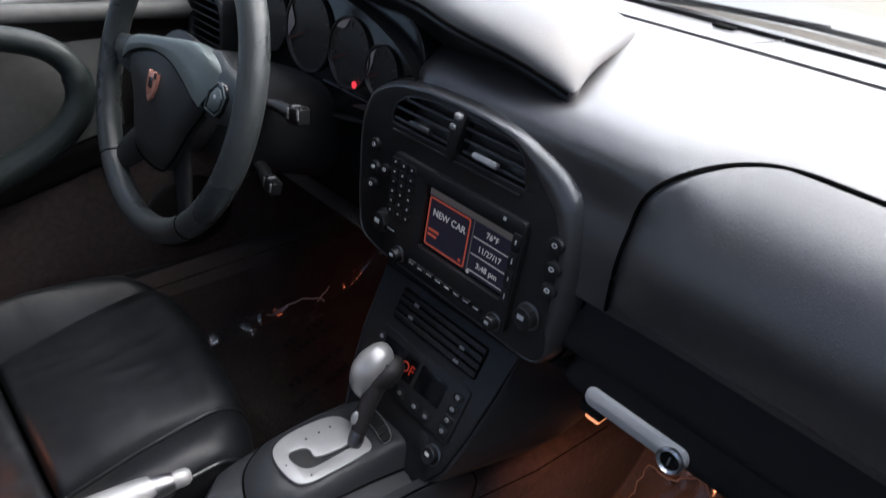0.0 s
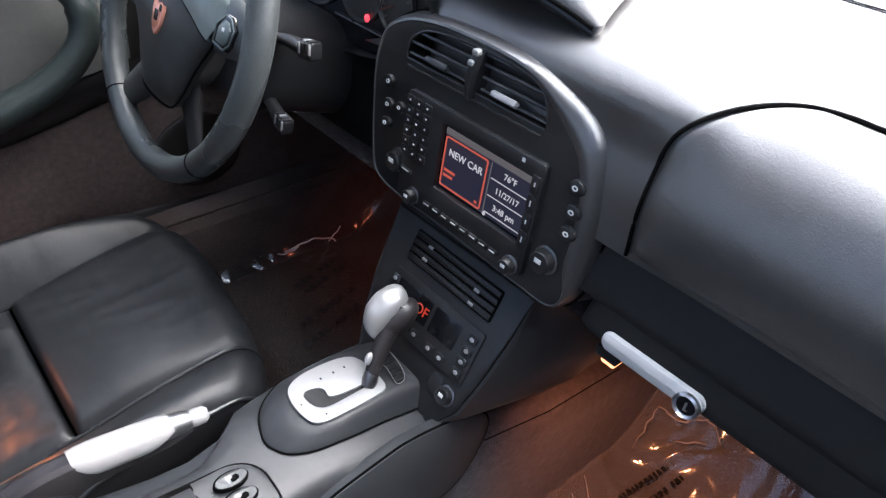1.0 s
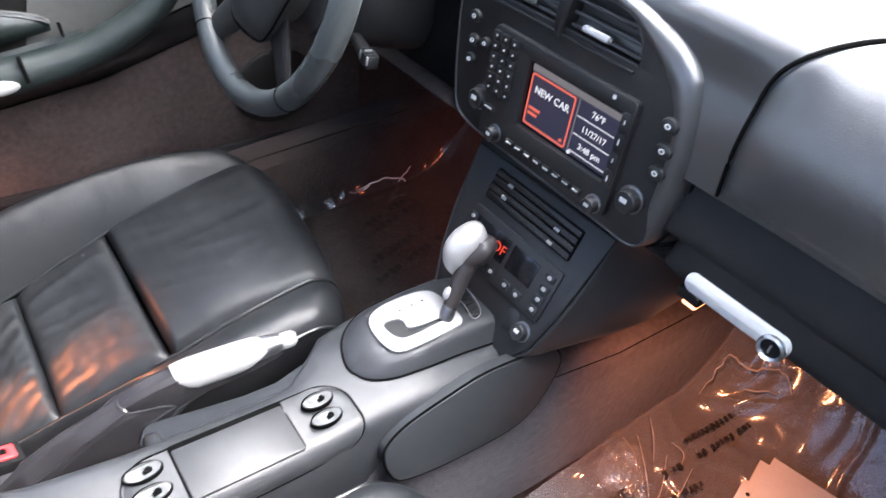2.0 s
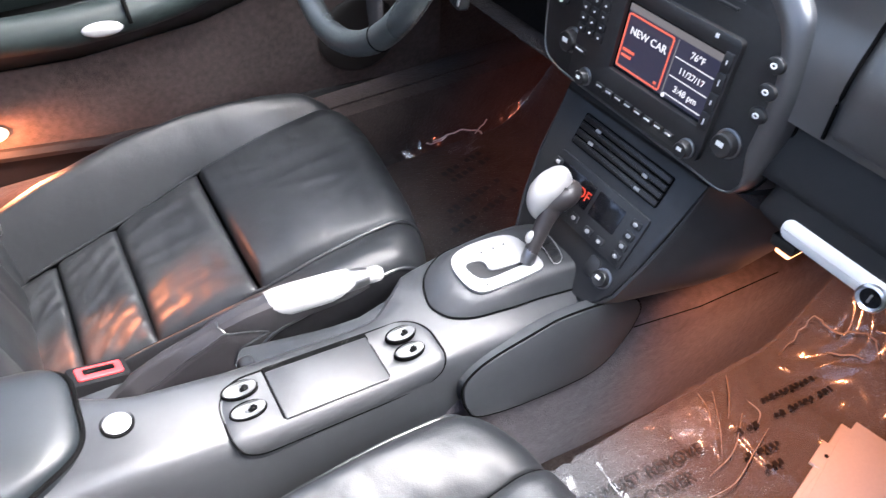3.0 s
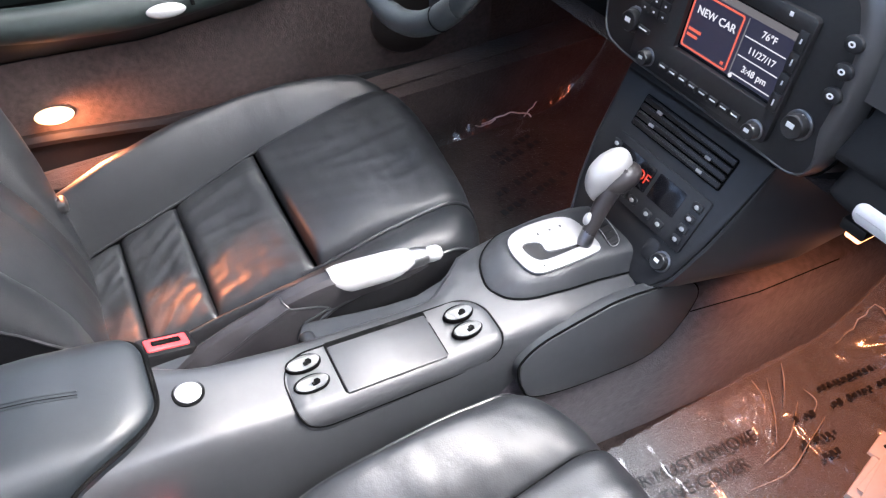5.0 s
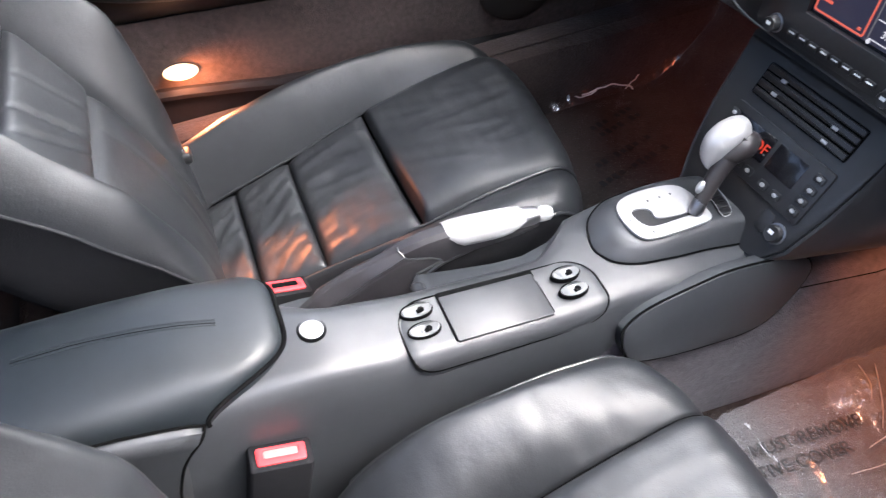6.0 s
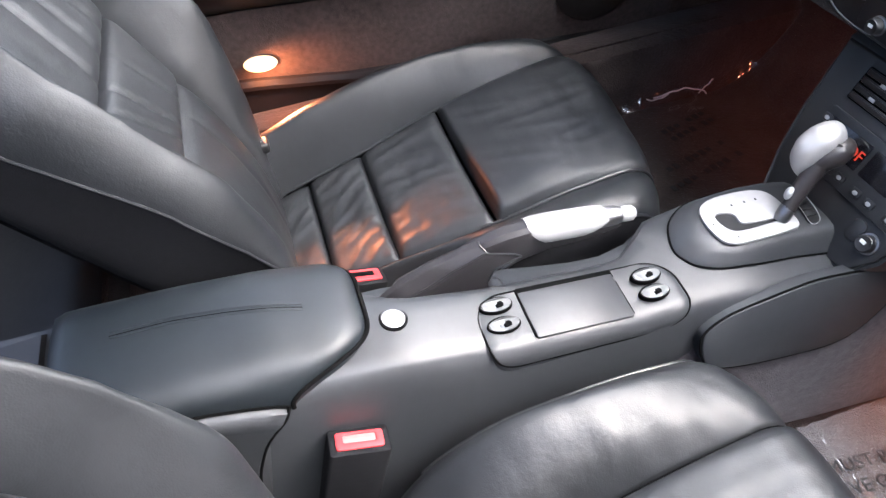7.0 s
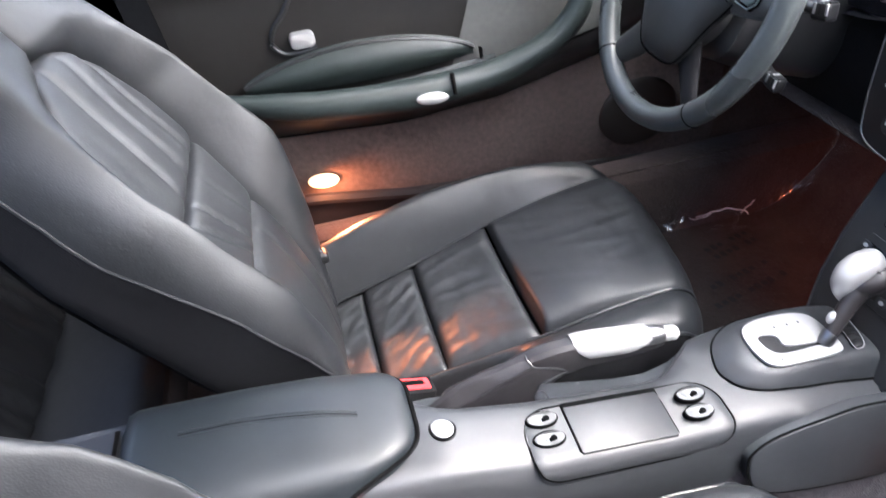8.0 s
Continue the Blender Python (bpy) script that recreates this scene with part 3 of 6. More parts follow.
part("warning_light", lathe(at(CM, 0.118, -0.036, 0.004), [(0.001, 0.0), (0.0048, 0.0), (0.0048, 0.001), (0.001, 0.001)], 14), WARNING_RED, cluster, "glowing red warning light")
# light falling on three dials, painted as thin pale crescents
for cx, cy, r, a0, a1, w in ((0.0, 0.005, 0.056, 150, 200, 0.017), (0.098, 0.0, 0.046, 95, 140, 0.010), (0.168, -0.006, 0.034, 120, 205, 0.009)):
    arc = [radians(a0 + (a1 - a0) * k / 14) for k in range(15)]
    lit = [(cx + (r - 0.004) * math.cos(a), cy + (r - 0.004) * math.sin(a)) for a in arc] + [(cx + (r - 0.004 - w * math.sin(math.pi * k / 14)) * math.cos(arc[k]), cy + (r - 0.004 - w * math.sin(math.pi * k / 14)) * math.sin(arc[k])) for k in range(13, 0, -1)]
    part("dial_lit_crescent", slab(at(CM, 0, 0, 0.0025), lit, 0.0, 0.0006, 0.0), DIAL_LIT, cluster, "lit crescent of the dial, painted pale")
part("trim_strip", box(at(CM, 0.10, -0.05, 0.002), 0.11, 0.002, 0.002, 0.0005), GREY_METAL, cluster)
part("shroud", loft([[Vector((0.455 + 0.04 * s, 0.36 + 0.25 * (1 - 0.06 * s) * math.cos(a), 0.685 + 0.085 * (1 - 0.06 * s) * math.sin(a))) for a in [2 * math.pi * k / 40 for k in range(40)]] for s in (-0.3, 0.2, 1.0)], True, False), BLACK, cluster)

# side vent behind the wheel
vent_left = thing("side_vent", "black round-cornered side air vent with horizontal slats", "air vent", (0.42, 0.60, 0.66))
VL = axes((0.425, 0.60, 0.655), (0, -1, 0), (0.1, 0, 1))
part("frame", slab(VL, outline_rect(0.125, 0.105, 0.03, 6), -0.06, 0.008, 0.006, hole=outline_rect(0.10, 0.08, 0.022, 6)), SOFT_DARK, vent_left)
part("backing", slab(VL, outline_rect(0.11, 0.09, 0.02, 6), -0.06, -0.03, 0), GAP, vent_left)
for k in range(6):
    part("slat", box(at(VL, 0, -0.032 + 0.0128 * k, -0.006) @ Matrix.Rotation(radians(-25), 4, "X"), 0.10, 0.0022, 0.02, 0.0006), BLACK, vent_left)

# ---- centre pod with vents and radio ----
PM = axes((0.412, 0, 0.5), (0, -1, 0), (0.1, 0, 1))
pod = thing("center_pod", "dark grey arched housing round radio and vents", "dashboard pod", (0.43, 0, 0.49))
POD_OUT = [(p.x, p.y) for p in smooth_path([(-0.140, -0.026, 0), (-0.172, -0.012, 0), (-0.184, 0.030, 0), (-0.189, 0.075, 0), (-0.192, 0.115, 0), (-0.190, 0.146, 0), (-0.176, 0.176, 0), (-0.1375, 0.1975, 0), (-0.087, 0.2070, 0), (-0.043, 0.2090, 0), (-0.002, 0.2088, 0), (0.037, 0.2055, 0), (0.076, 0.1975, 0), (0.114, 0.1836, 0), (0.1385, 0.164, 0), (0.1515, 0.141, 0), (0.1600, 0.112, 0), (0.1640, 0.080, 0), (0.1640, 0.028, 0), (0.156, -0.012, 0), (0.136, -0.032, 0), (0.087, -0.032, 0), (0.0, -0.030, 0), (-0.080, -0.029, 0)], 4, True)]
VENT = [(p.x, p.y) for p in smooth_path([(-0.131, 0.1485, 0), (-0.1338, 0.156, 0), (-0.1290, 0.171, 0), (-0.110, 0.1845, 0), (-0.084, 0.1905, 0), (-0.0445, 0.1940, 0), (-0.003, 0.1945, 0), (0.036, 0.1925, 0), (0.056, 0.1885, 0), (0.068, 0.181, 0), (0.0755, 0.170, 0), (0.0800, 0.156, 0), (0.0795, 0.1490, 0), (0.070, 0.1480, 0), (-0.02, 0.1480, 0), (-0.122, 0.1480, 0)], 4, True)]


def shoulder(p):
    """Width of the rounded edge of the housing: narrow over the vents, wide on the passenger's side."""
    a, b = p
    return 0.006 + 0.0045 * ease(b, 0.10, 0.18) + 0.017 * ease(a, 0.04, 0.13) * ease(b, -0.02, 0.03)


def pod_ring(f, z, spread=0.0):
    n = len(POD_OUT)
    out = []
    for k, p in enumerate(POD_OUT):
        (ax, ay), (bx, by) = POD_OUT[k - 1], POD_OUT[(k + 1) % n]
        t = Vector((bx - ax, by - ay)).normalized()
        d = shoulder(p) * f - spread
        out.append(PM @ Vector((p[0] + t.y * d, p[1] - t.x * d, z)))
    return out


inv_pm = PM.inverted()
part("rim", loft([pod_ring(0, -0.14, 0.014), pod_ring(0, -0.06, 0.007), pod_ring(0, -0.030, 0.001), pod_ring(0.04, -0.020), pod_ring(0.14, -0.0125), pod_ring(0.32, -0.0070), pod_ring(0.55, -0.0035), pod_ring(0.8, -0.0028), pod_ring(1.0, -0.0040)], True, False), POD, pod, "grey soft-painted arched shoulder")
part("seam", tube(pod_ring(0.0, -0.026, 0.0012), 0.0018, 6, True), GAP, pod)
FACE = [((inv_pm @ q).x, (inv_pm @ q).y) for q in pod_ring(0.97, 0.0)]
part("face", plate2d(PM, FACE, [VENT], -0.040, -0.0040, 0.0006), BLACK, pod, "dark grey face with the vent opening")

vents = thing("center_vent", "black double air vent with slats and a grey slider", "air vent", (0.43, 0, 0.66))
part("backing", slab(PM, [(-0.145, 0.14), (0.09, 0.14), (0.09, 0.185), (0.04, 0.200), (-0.04, 0.203), (-0.135, 0.192)], -0.075, -0.050, 0), GAP, vents)
part("surround", tube([PM @ Vector((p[0], p[1], -0.0050)) for p in VENT], 0.0016, 6, True), SOFT_DARK, vents)
for b, aL, aR in ((0.1530, -0.131, 0.079), (0.1660, -0.130, 0.075), (0.1790, -0.118, 0.068), (0.1895, -0.088, 0.048)):
    for a0, a1 in ((aL, -0.030), (-0.014, aR)):
        part("slat", loft([[at(PM, a, b, -0.010) @ Matrix.Rotation(radians(-24), 4, "X") @ Vector((0, q, z)) for q, z in ((-0.0011, -0.014), (0.0011, -0.014), (0.0019, 0.003), (0.0010, 0.0050), (-0.0010, 0.0050), (-0.0019, 0.003))] for a in (a0, (a0 + a1) / 2, a1)]), SOFT, vents)
part("divider", loft([[PM @ Vector((-0.0225 + s_ * w + lean_, b, z + dz)) for s_, z in ((-1, -0.03), (-1, 0.000), (-0.5, 0.0035), (0.5, 0.0035), (1, 0.000), (1, -0.03))] for b, w, lean_, dz in ((0.138, 0.0040, -0.003, -0.004), (0.147, 0.0062, -0.003, 0.0), (0.165, 0.0078, -0.0015, 0.002), (0.185, 0.0078, 0.001, 0.0), (0.196, 0.0068, 0.002, -0.004))]), SOFT_DARK, vents, "dark grey divider bar")
part("slider", slab(at(PM, -0.020, 0.1920, 0.000), outline_rect(0.0095, 0.0075, 0.003, 3), 0, 0.006, 0.002), SILVER_PAINT, vents, "light grey slider tab")
part("slider", slab(at(PM, -0.0240, 0.1800, 0.001), outline_rect(0.0085, 0.0065, 0.0025, 3), 0, 0.006, 0.002), SILVER_PAINT, vents, "light grey slider tab")
part("pivot", lathe(at(PM, -0.0245, 0.1455, -0.001), [(0.0004, 0), (0.0022, 0), (0.0018, 0.0014), (0.0004, 0.0016)], 10), SILVER_PAINT, vents)
for a in (-0.083, 0.0215):
    part("thumb_tab", slab(at(PM, a, 0.1575, -0.004) @ Matrix.Rotation(radians(-30), 4, "X"), outline_rect(0.036, 0.0072, 0.0030, 3), -0.004, 0.003, 0.0018), SOFT if a < 0 else SILVER_PAINT, vents, "grey thumb tab" if a < 0 else "light grey thumb tab")
part("lower_bar", box(at(PM, -0.026, 0.1405, -0.0030), 0.206, 0.0035, 0.003, 0.0012), SOFT_DARK, vents)

radio = thing("navigation_radio", "black radio with lit colour screen and keypad", "car radio", (0.41, 0, 0.55))
BZ = outline_rect(0.212, 0.135, 0.006, 4, -0.008, 0.052)
SC = outline_rect(0.136, 0.080, 0.002, 4, 0.016, 0.062)
part("bezel", slab(PM, BZ, -0.012, 0.003, 0.0012, hole=SC), BLACK, radio)
SM = at(PM, 0.016, 0.062, -0.0032)
part("screen", slab(SM, outline_rect(0.1355, 0.0795, 0.001, 3), -0.002, 0.0, 0), BLACK_GLOSS, radio)
disp = part("display", slab(SM, outline_rect(0.130, 0.072, 0.001, 3), 0.0, 0.0006, 0), SCREEN_BLUE, radio, "dark blue lit display")
part("status_bar", slab(SM, outline_rect(0.130, 0.0075, 0.0005, 2, 0.0, 0.0325), 0.0008, 0.0014, 0), SCREEN_BAR, disp, "dim grey status bar")
part("station_box", slab(SM, outline_rect(0.068, 0.061, 0.003, 3, -0.030, -0.004), 0.0008, 0.0016, 0, hole=outline_rect(0.0645, 0.0575, 0.002, 3, -0.030, -0.004)), SCREEN_ORANGE, disp, "glowing orange frame")
letters("NEW CAR", 0.0118, at(SM, -0.029, 0.009, 0.0012), SCREEN_WHITE, disp)
for k, w in enumerate((0.018, 0.015)):
    part("bar", box(at(SM, -0.062 + w / 2 + 0.002, -0.0135 - 0.0065 * k, 0.001), w, 0.003, 0.0006, 0), SCREEN_ORANGE, disp)
part("bar", box(at(SM, -0.004, -0.0285, 0.001), 0.004, 0.003, 0.0006, 0), SCREEN_ORANGE, disp)
part("divider", box(at(SM, 0.009, -0.004, 0.001), 0.0012, 0.062, 0.0006, 0), SCREEN_BAR, disp)
for k, s in enumerate(("76\u00b0F", "11/27/17", "3:48 pm")):
    y = 0.019 - 0.0205 * k
    letters(s, 0.0100 if k != 1 else 0.0098, at(SM, 0.038, y, 0.0012), SCREEN_WHITE, disp)
    part("rule", box(at(SM, 0.037, y - 0.0095, 0.001), 0.052, 0.0009, 0.0006, 0), SCREEN_WHITE, disp)
part("pointer", lathe(at(SM, 0.0115, -0.0345, 0.001), [(0.0005, 0), (0.0024, 0), (0.0024, 0.0006), (0.0005, 0.0006)], 10), SCREEN_WHITE, disp)
for r in range(6):
    for c in range(3):
        a, b = -0.108 + 0.0150 * c, 0.108 - 0.0125 * r
        key = part("key", slab(at(PM, a, b, 0.003), outline_rect(0.0135, 0.0105, 0.002, 2), -0.002, 0.0016, 0.0007), BLACK, radio)
        part("mark", box(at(PM, a, b, 0.0048), 0.0026, 0.0019, 0.0004, 0), WHITE_MARK, key)
part("key", slab(at(PM, -0.102, 0.021, 0.003), outline_rect(0.022, 0.006, 0.002, 2), -0.002, 0.0016, 0.0007), BLACK, radio)
part("mark", box(at(PM, -0.102, 0.021, 0.0048), 0.013, 0.0012, 0.0004, 0), WHITE_MARK, radio)
for k in range(8):
    a = -0.056 + 0.0160 * k
    key = part("key", slab(at(PM, a, -0.005, 0.003), outline_rect(0.0140, 0.0085, 0.0018, 2), -0.002, 0.0026, 0.001), BLACK, radio)
    part("mark", box(at(PM, a, -0.0035, 0.0058), 0.0082, 0.0013, 0.0004, 0), WHITE_MARK, key)
for k in range(4):
    b = 0.096 - 0.0215 * k
    key = part("key", slab(at(PM, 0.090, b, 0.003), outline_rect(0.011, 0.019, 0.0018, 2), -0.002, 0.0016, 0.0007), BLACK, radio)
    part("mark", box(at(PM, 0.090, b, 0.0048), 0.0016, 0.0046 + 0.002 * (k % 2), 0.0004, 0), WHITE_MARK, key)
part("eject_mark", box(at(PM, 0.069, 0.1135, 0.0035), 0.004, 0.004, 0.0006, 0), WHITE_MARK, radio)


def knob(parent, m, r, h, mat=BLACK, ring=GREY_METAL, mark=True):
    k = part("knob", lathe(m, [(0.0005, 0), (r * 1.15, 0), (r * 1.18, 0.002), (r * 1.02, 0.003), (r, h * 0.9), (r * 0.9, h), (r * 0.6, h * 0.94), (0.0005, h * 0.92)], 26), mat, parent)
    part("ring", lathe(m, [(r * 1.16, 0.0005), (r * 1.26, 0.0005), (r * 1.26, 0.0022), (r * 1.16, 0.0028)], 26), ring, k)
    if mark:
        part("mark", box(at(m, -0.15 * r, 0.1 * r, h * 0.96), 0.7 * r, 0.42 * r, 0.0006, 0), WHITE_MARK, k)
    return k


knob(radio, at(PM, -0.083, -0.005, 0.003), 0.0088, 0.012)
knob(radio, at(PM, 0.083, -0.005, 0.003), 0.0088, 0.012)

for a, b, w in ((0.134, 0.113, 0.013), (0.137, 0.088, 0.013), (0.138, 0.064, 0.013), (-0.156, 0.112, 0.012), (-0.153, 0.084, 0.012), (-0.131, 0.088, 0.011), (-0.154, 0.060, 0.012)):
    sw = thing("dash_switch", "small black dashboard push switch with white symbol", "switch", PM @ Vector((a, b, 0)), group="dashboard switches")
    part("button", slab(at(PM, a, b, -0.004), outline_oval(w * 1.5, w * 1.25), -0.004, 0.005, 0.0025), SOFT_DARK, sw)
    part("symbol", slab(at(PM, a - 0.0005, b, 0.001), outline_oval(w * 0.55, w * 0.42, 12), 0.0, 0.0006, 0, hole=outline_oval(w * 0.30, w * 0.22, 12)), WHITE_MARK, sw)
for a in (-0.124, 0.121):
    sw = thing("rotary_switch", "black round rotary switch with grey ring", "switch", PM @ Vector((a, 0.022, 0)), group="rotary switches")
    knob(sw, at(PM, a, 0.022, -0.004), 0.0125, 0.013)

# ---- lower centre stack ----
HV = axes((0.41, 0, 0.426), (0, -1, 0), (0.53, 0, 1))
stack = thing("center_stack", "dark grey lower console stack with pocket slots", "center stack", (0.4, 0, 0.25))
EDGE = [(-0.126, 0.030), (0.112, 0.034), (0.106, -0.03), (0.099, -0.085), (0.088, -0.140), (0.070, -0.172), (0.0, -0.182), (-0.065, -0.182), (-0.088, -0.165), (-0.104, -0.120), (-0.116, -0.06)]


def stack_ring(out, z, shift=0.0):
    pts = inset(EDGE, -out) if out else EDGE
    return [HV @ Vector((p[0] + (shift if p[0] > 0 else 0), p[1], 0)) + Vector((-z, 0, 0.30 * -z if z < -0.02 else 0)) for p in pts]


part("panel", loft([stack_ring(0, -0.006), stack_ring(0, -0.0015), stack_ring(-0.002, 0)]), SOFT_DARK, stack)
part("side", loft([stack_ring(0.0005, -0.004), stack_ring(0.002, -0.001), stack_ring(0.0055, -0.003), stack_ring(0.009, -0.012), stack_ring(0.014, -0.05, 0.015), stack_ring(0.018, -0.13, 0.05), stack_ring(0.02, -0.30, 0.07)], True, False), SOFT, stack, "grey soft-painted side")
part("slot_recess", slab(HV, outline_rect(0.153, 0.042, 0.003, 3, -0.002, -0.001), 0.0002, 0.0008, 0), GAP, stack)
for k in range(4):
    b = 0.0145 - 0.0103 * k
    bar = part("slot_bar", slab(HV, outline_rect(0.149, 0.0076, 0.001, 2, -0.002, b), 0.0, 0.0032, 0.0012), SOFT_DARK, stack)
for a, b in ((-0.047, 0.0085), (-0.048, -0.0095), (0.041, 0.0005), (0.041, -0.0175)):
    part("catch", box(at(HV, a, b + 0.001, 0.0034), 0.0085, 0.0040, 0.0022, 0.0008), SILVER_PAINT, stack, "small light grey catch")

climate = thing("climate_control", "black climate control unit with red lit display", "climate control", (0.375, 0, 0.36))
part("fascia", slab(HV, outline_rect(0.163, 0.073, 0.004, 3, -0.002, -0.072), -0.002, 0.0028, 0.0012), BLACK, climate)
part("display", slab(HV, outline_rect(0.070, 0.034, 0.002, 3, -0.040, -0.063), 0.0028, 0.0034, 0.0003), BLACK_GLOSS, climate)
part("display", slab(HV, outline_rect(0.046, 0.034, 0.002, 3, 0.024, -0.063), 0.0028, 0.0034, 0.0003), BLACK_GLOSS, climate)
letters("OF", 0.0190, at(HV, -0.0185, -0.0645, 0.0038), DISPLAY_RED, climate)
for a, b in ((-0.030, -0.0955), (-0.012, -0.0955), (0.016, -0.0965), (0.037, -0.0965), (0.067, -0.050), (0.067, -0.066), (0.067, -0.081), (0.067, -0.096), (-0.077, -0.052)):
    key = part("key", slab(HV, outline_rect(0.015, 0.0105, 0.003, 3, a, b), 0.0026, 0.0052, 0.0015), BLACK, climate)
    part("mark", slab(at(HV, a, b, 0.0052), outline_oval(0.0068, 0.0052, 14), 0, 0.0010, 0.0004), SILVER_PAINT, key)
lighter = thing("lighter_knob", "black round cigarette lighter knob with white symbol", "lighter", HV @ Vector((0.068, -0.130, 0)))
knob(lighter, at(HV, 0.068, -0.130, 0.0), 0.0105, 0.011)
part("cover", slab(HV, outline_rect(0.02, 0.028, 0.008, 4, 0.046, -0.128), 0.0, 0.0018, 0.0015), BLACK, lighter)


# ---- centre console ----
def top_z(x):
    return table(x, [(-0.40, 0.375), (-0.20, 0.347), (-0.088, 0.3185), (0.0, 0.305), (0.10, 0.2915), (0.15, 0.289), (0.22, 0.290), (0.38, 0.272)])


def console_section(x):
    zt = top_z(x)
    wide = 0.018 * ease(x, 0.12, 0.32)
    yl = table(x, [(-0.40, 0.060), (-0.235, 0.056), (-0.205, 0.038), (-0.18, 0.0325), (0.06, 0.0315), (0.09, 0.036), (0.15, 0.085), (0.30, 0.100)])
    pts = [(yl + 0.004, 0.05), (yl + 0.004, zt - 0.03), (yl + 0.001, zt - 0.008), (yl - 0.007, zt + 0.001), (yl * 0.5, zt + 0.003), (0.0, zt + 0.002), (-0.035, zt - 0.003), (-0.050, zt - 0.007),
           (-0.0575 - wide * 0.6, zt - 0.014), (-0.0625 - wide, zt - 0.026), (-0.068 - wide, zt - 0.06), (-0.074 - wide, 0.15), (-0.075 - wide, 0.05)]
    return [Vector((x, y, z)) for y, z in pts]


console = thing("center_console", "grey soft-painted centre console between the seats", "center console", (0, 0, 0.05))
part("shelf", loft([[Vector((x, y, z)) for y, z in ((0.0, 0.06), (0.0, zs), (ye - 0.012, zs), (ye - 0.004, zs - 0.003), (ye, zs - 0.012), (ye, 0.06))] for x, zs, ye in ((-0.32, 0.312, 0.090), (-0.20, 0.304, 0.090), (-0.06, 0.281, 0.086), (0.0, 0.273, 0.078), (0.04, 0.268, 0.073), (0.08, 0.265, 0.071), (0.12, 0.264, 0.079), (0.16, 0.264, 0.100))]), SOFT, console)
part("body", loft([console_section(-0.400 + 0.0203 * k) for k in range(39)]), SOFT, console, angle=50)
SIDE = axes((0, -0.1435 - 0.003, 0), (1, -0.05, 0.0), (0, 0.30, 1))
tear = smooth_path([(x, z * 1.044, 0) for x, z in ((0.136, 0.235), (0.142, 0.253), (0.174, 0.270), (0.246, 0.283), (0.283, 0.286), (0.336, 0.281), (0.385, 0.270), (0.400, 0.248), (0.380, 0.220), (0.345, 0.195), (0.309, 0.186), (0.25, 0.187), (0.19, 0.191), (0.150, 0.200), (0.139, 0.216))], 5, True)


def bulge(bm, m, amount):
    inv = m.inverted()
    for v in bm.verts:
        q = inv @ v.co
        q.z += amount * math.sin(math.pi * clampf((q.x - 0.13) / 0.30))
        v.co = m @ q
    return bm


tear2 = [(p.x, p.y) for p in tear]
part("side_cover", bulge(slab(SIDE, tear2, -0.018, 0.0030, 0.003), SIDE, 0.004), SOFT, console, "grey rounded side cover")
part("seam", bulge(tube([SIDE @ Vector((p[0], p[1], 0.0)) for p in inset(tear2, -0.0008)], 0.0016, 6, True), SIDE, 0.004), GAP, console)

TM = axes((0.0, -0.02, 0.3035), (0, -1, -0.10), (1, 0, -0.165))
PLATE = outline_rect(0.094, 0.247, 0.036, 10, 0.015, 0.010)


def bend(bm, m, start=0.026):
    inv = m.inverted()
    for v in bm.verts:
        q = inv @ v.co
        if q.x > start:
            e = (q.x - start) / 0.020
            c = min(e, 1.25)
            q.x = start + 0.020 * math.sin(c) + 0.003 * (e - c)
            q.z -= 0.020 * (1 - math.cos(c)) + 0.019 * (e - c)
        q.z += 0.06 * q.y ** 2 + 6.6 * max(0.0, q.y - 0.03) ** 3
        v.co = m @ q
    return bm


plate = part("switch_plate", bend(loft([[TM @ Vector((0.014 + (p[0] - 0.014) * f, 0.010 + (p[1] - 0.010) * f, z)) for p in PLATE] for f, z in ((1.0, -0.009), (1.0, 0.0000), (0.988, 0.0009), (0.9, 0.0012), (0.75, 0.0012), (0.6, 0.0012), (0.4, 0.0012), (0.2, 0.0012), (0.02, 0.0012))]), TM), SOFT, console, "grey switch plate with rounded corners")
part("seam", bend(tube([TM @ Vector((p[0], p[1], 0.0004)) for p in inset(PLATE, -0.0010)], 0.0011, 6, True), TM), GAP, plate)
part("tray_recess", slab(TM, outline_rect(0.066, 0.124, 0.003, 3, -0.001, 0.002), 0.0012, 0.0032, 0.0003), GAP, plate)
part("tray_mat", slab(TM, outline_rect(0.0605, 0.1205, 0.002, 3, 0.0028, 0.002), 0.0, 0.0039, 0.0006), SOFT, plate, "smooth grey tray mat")

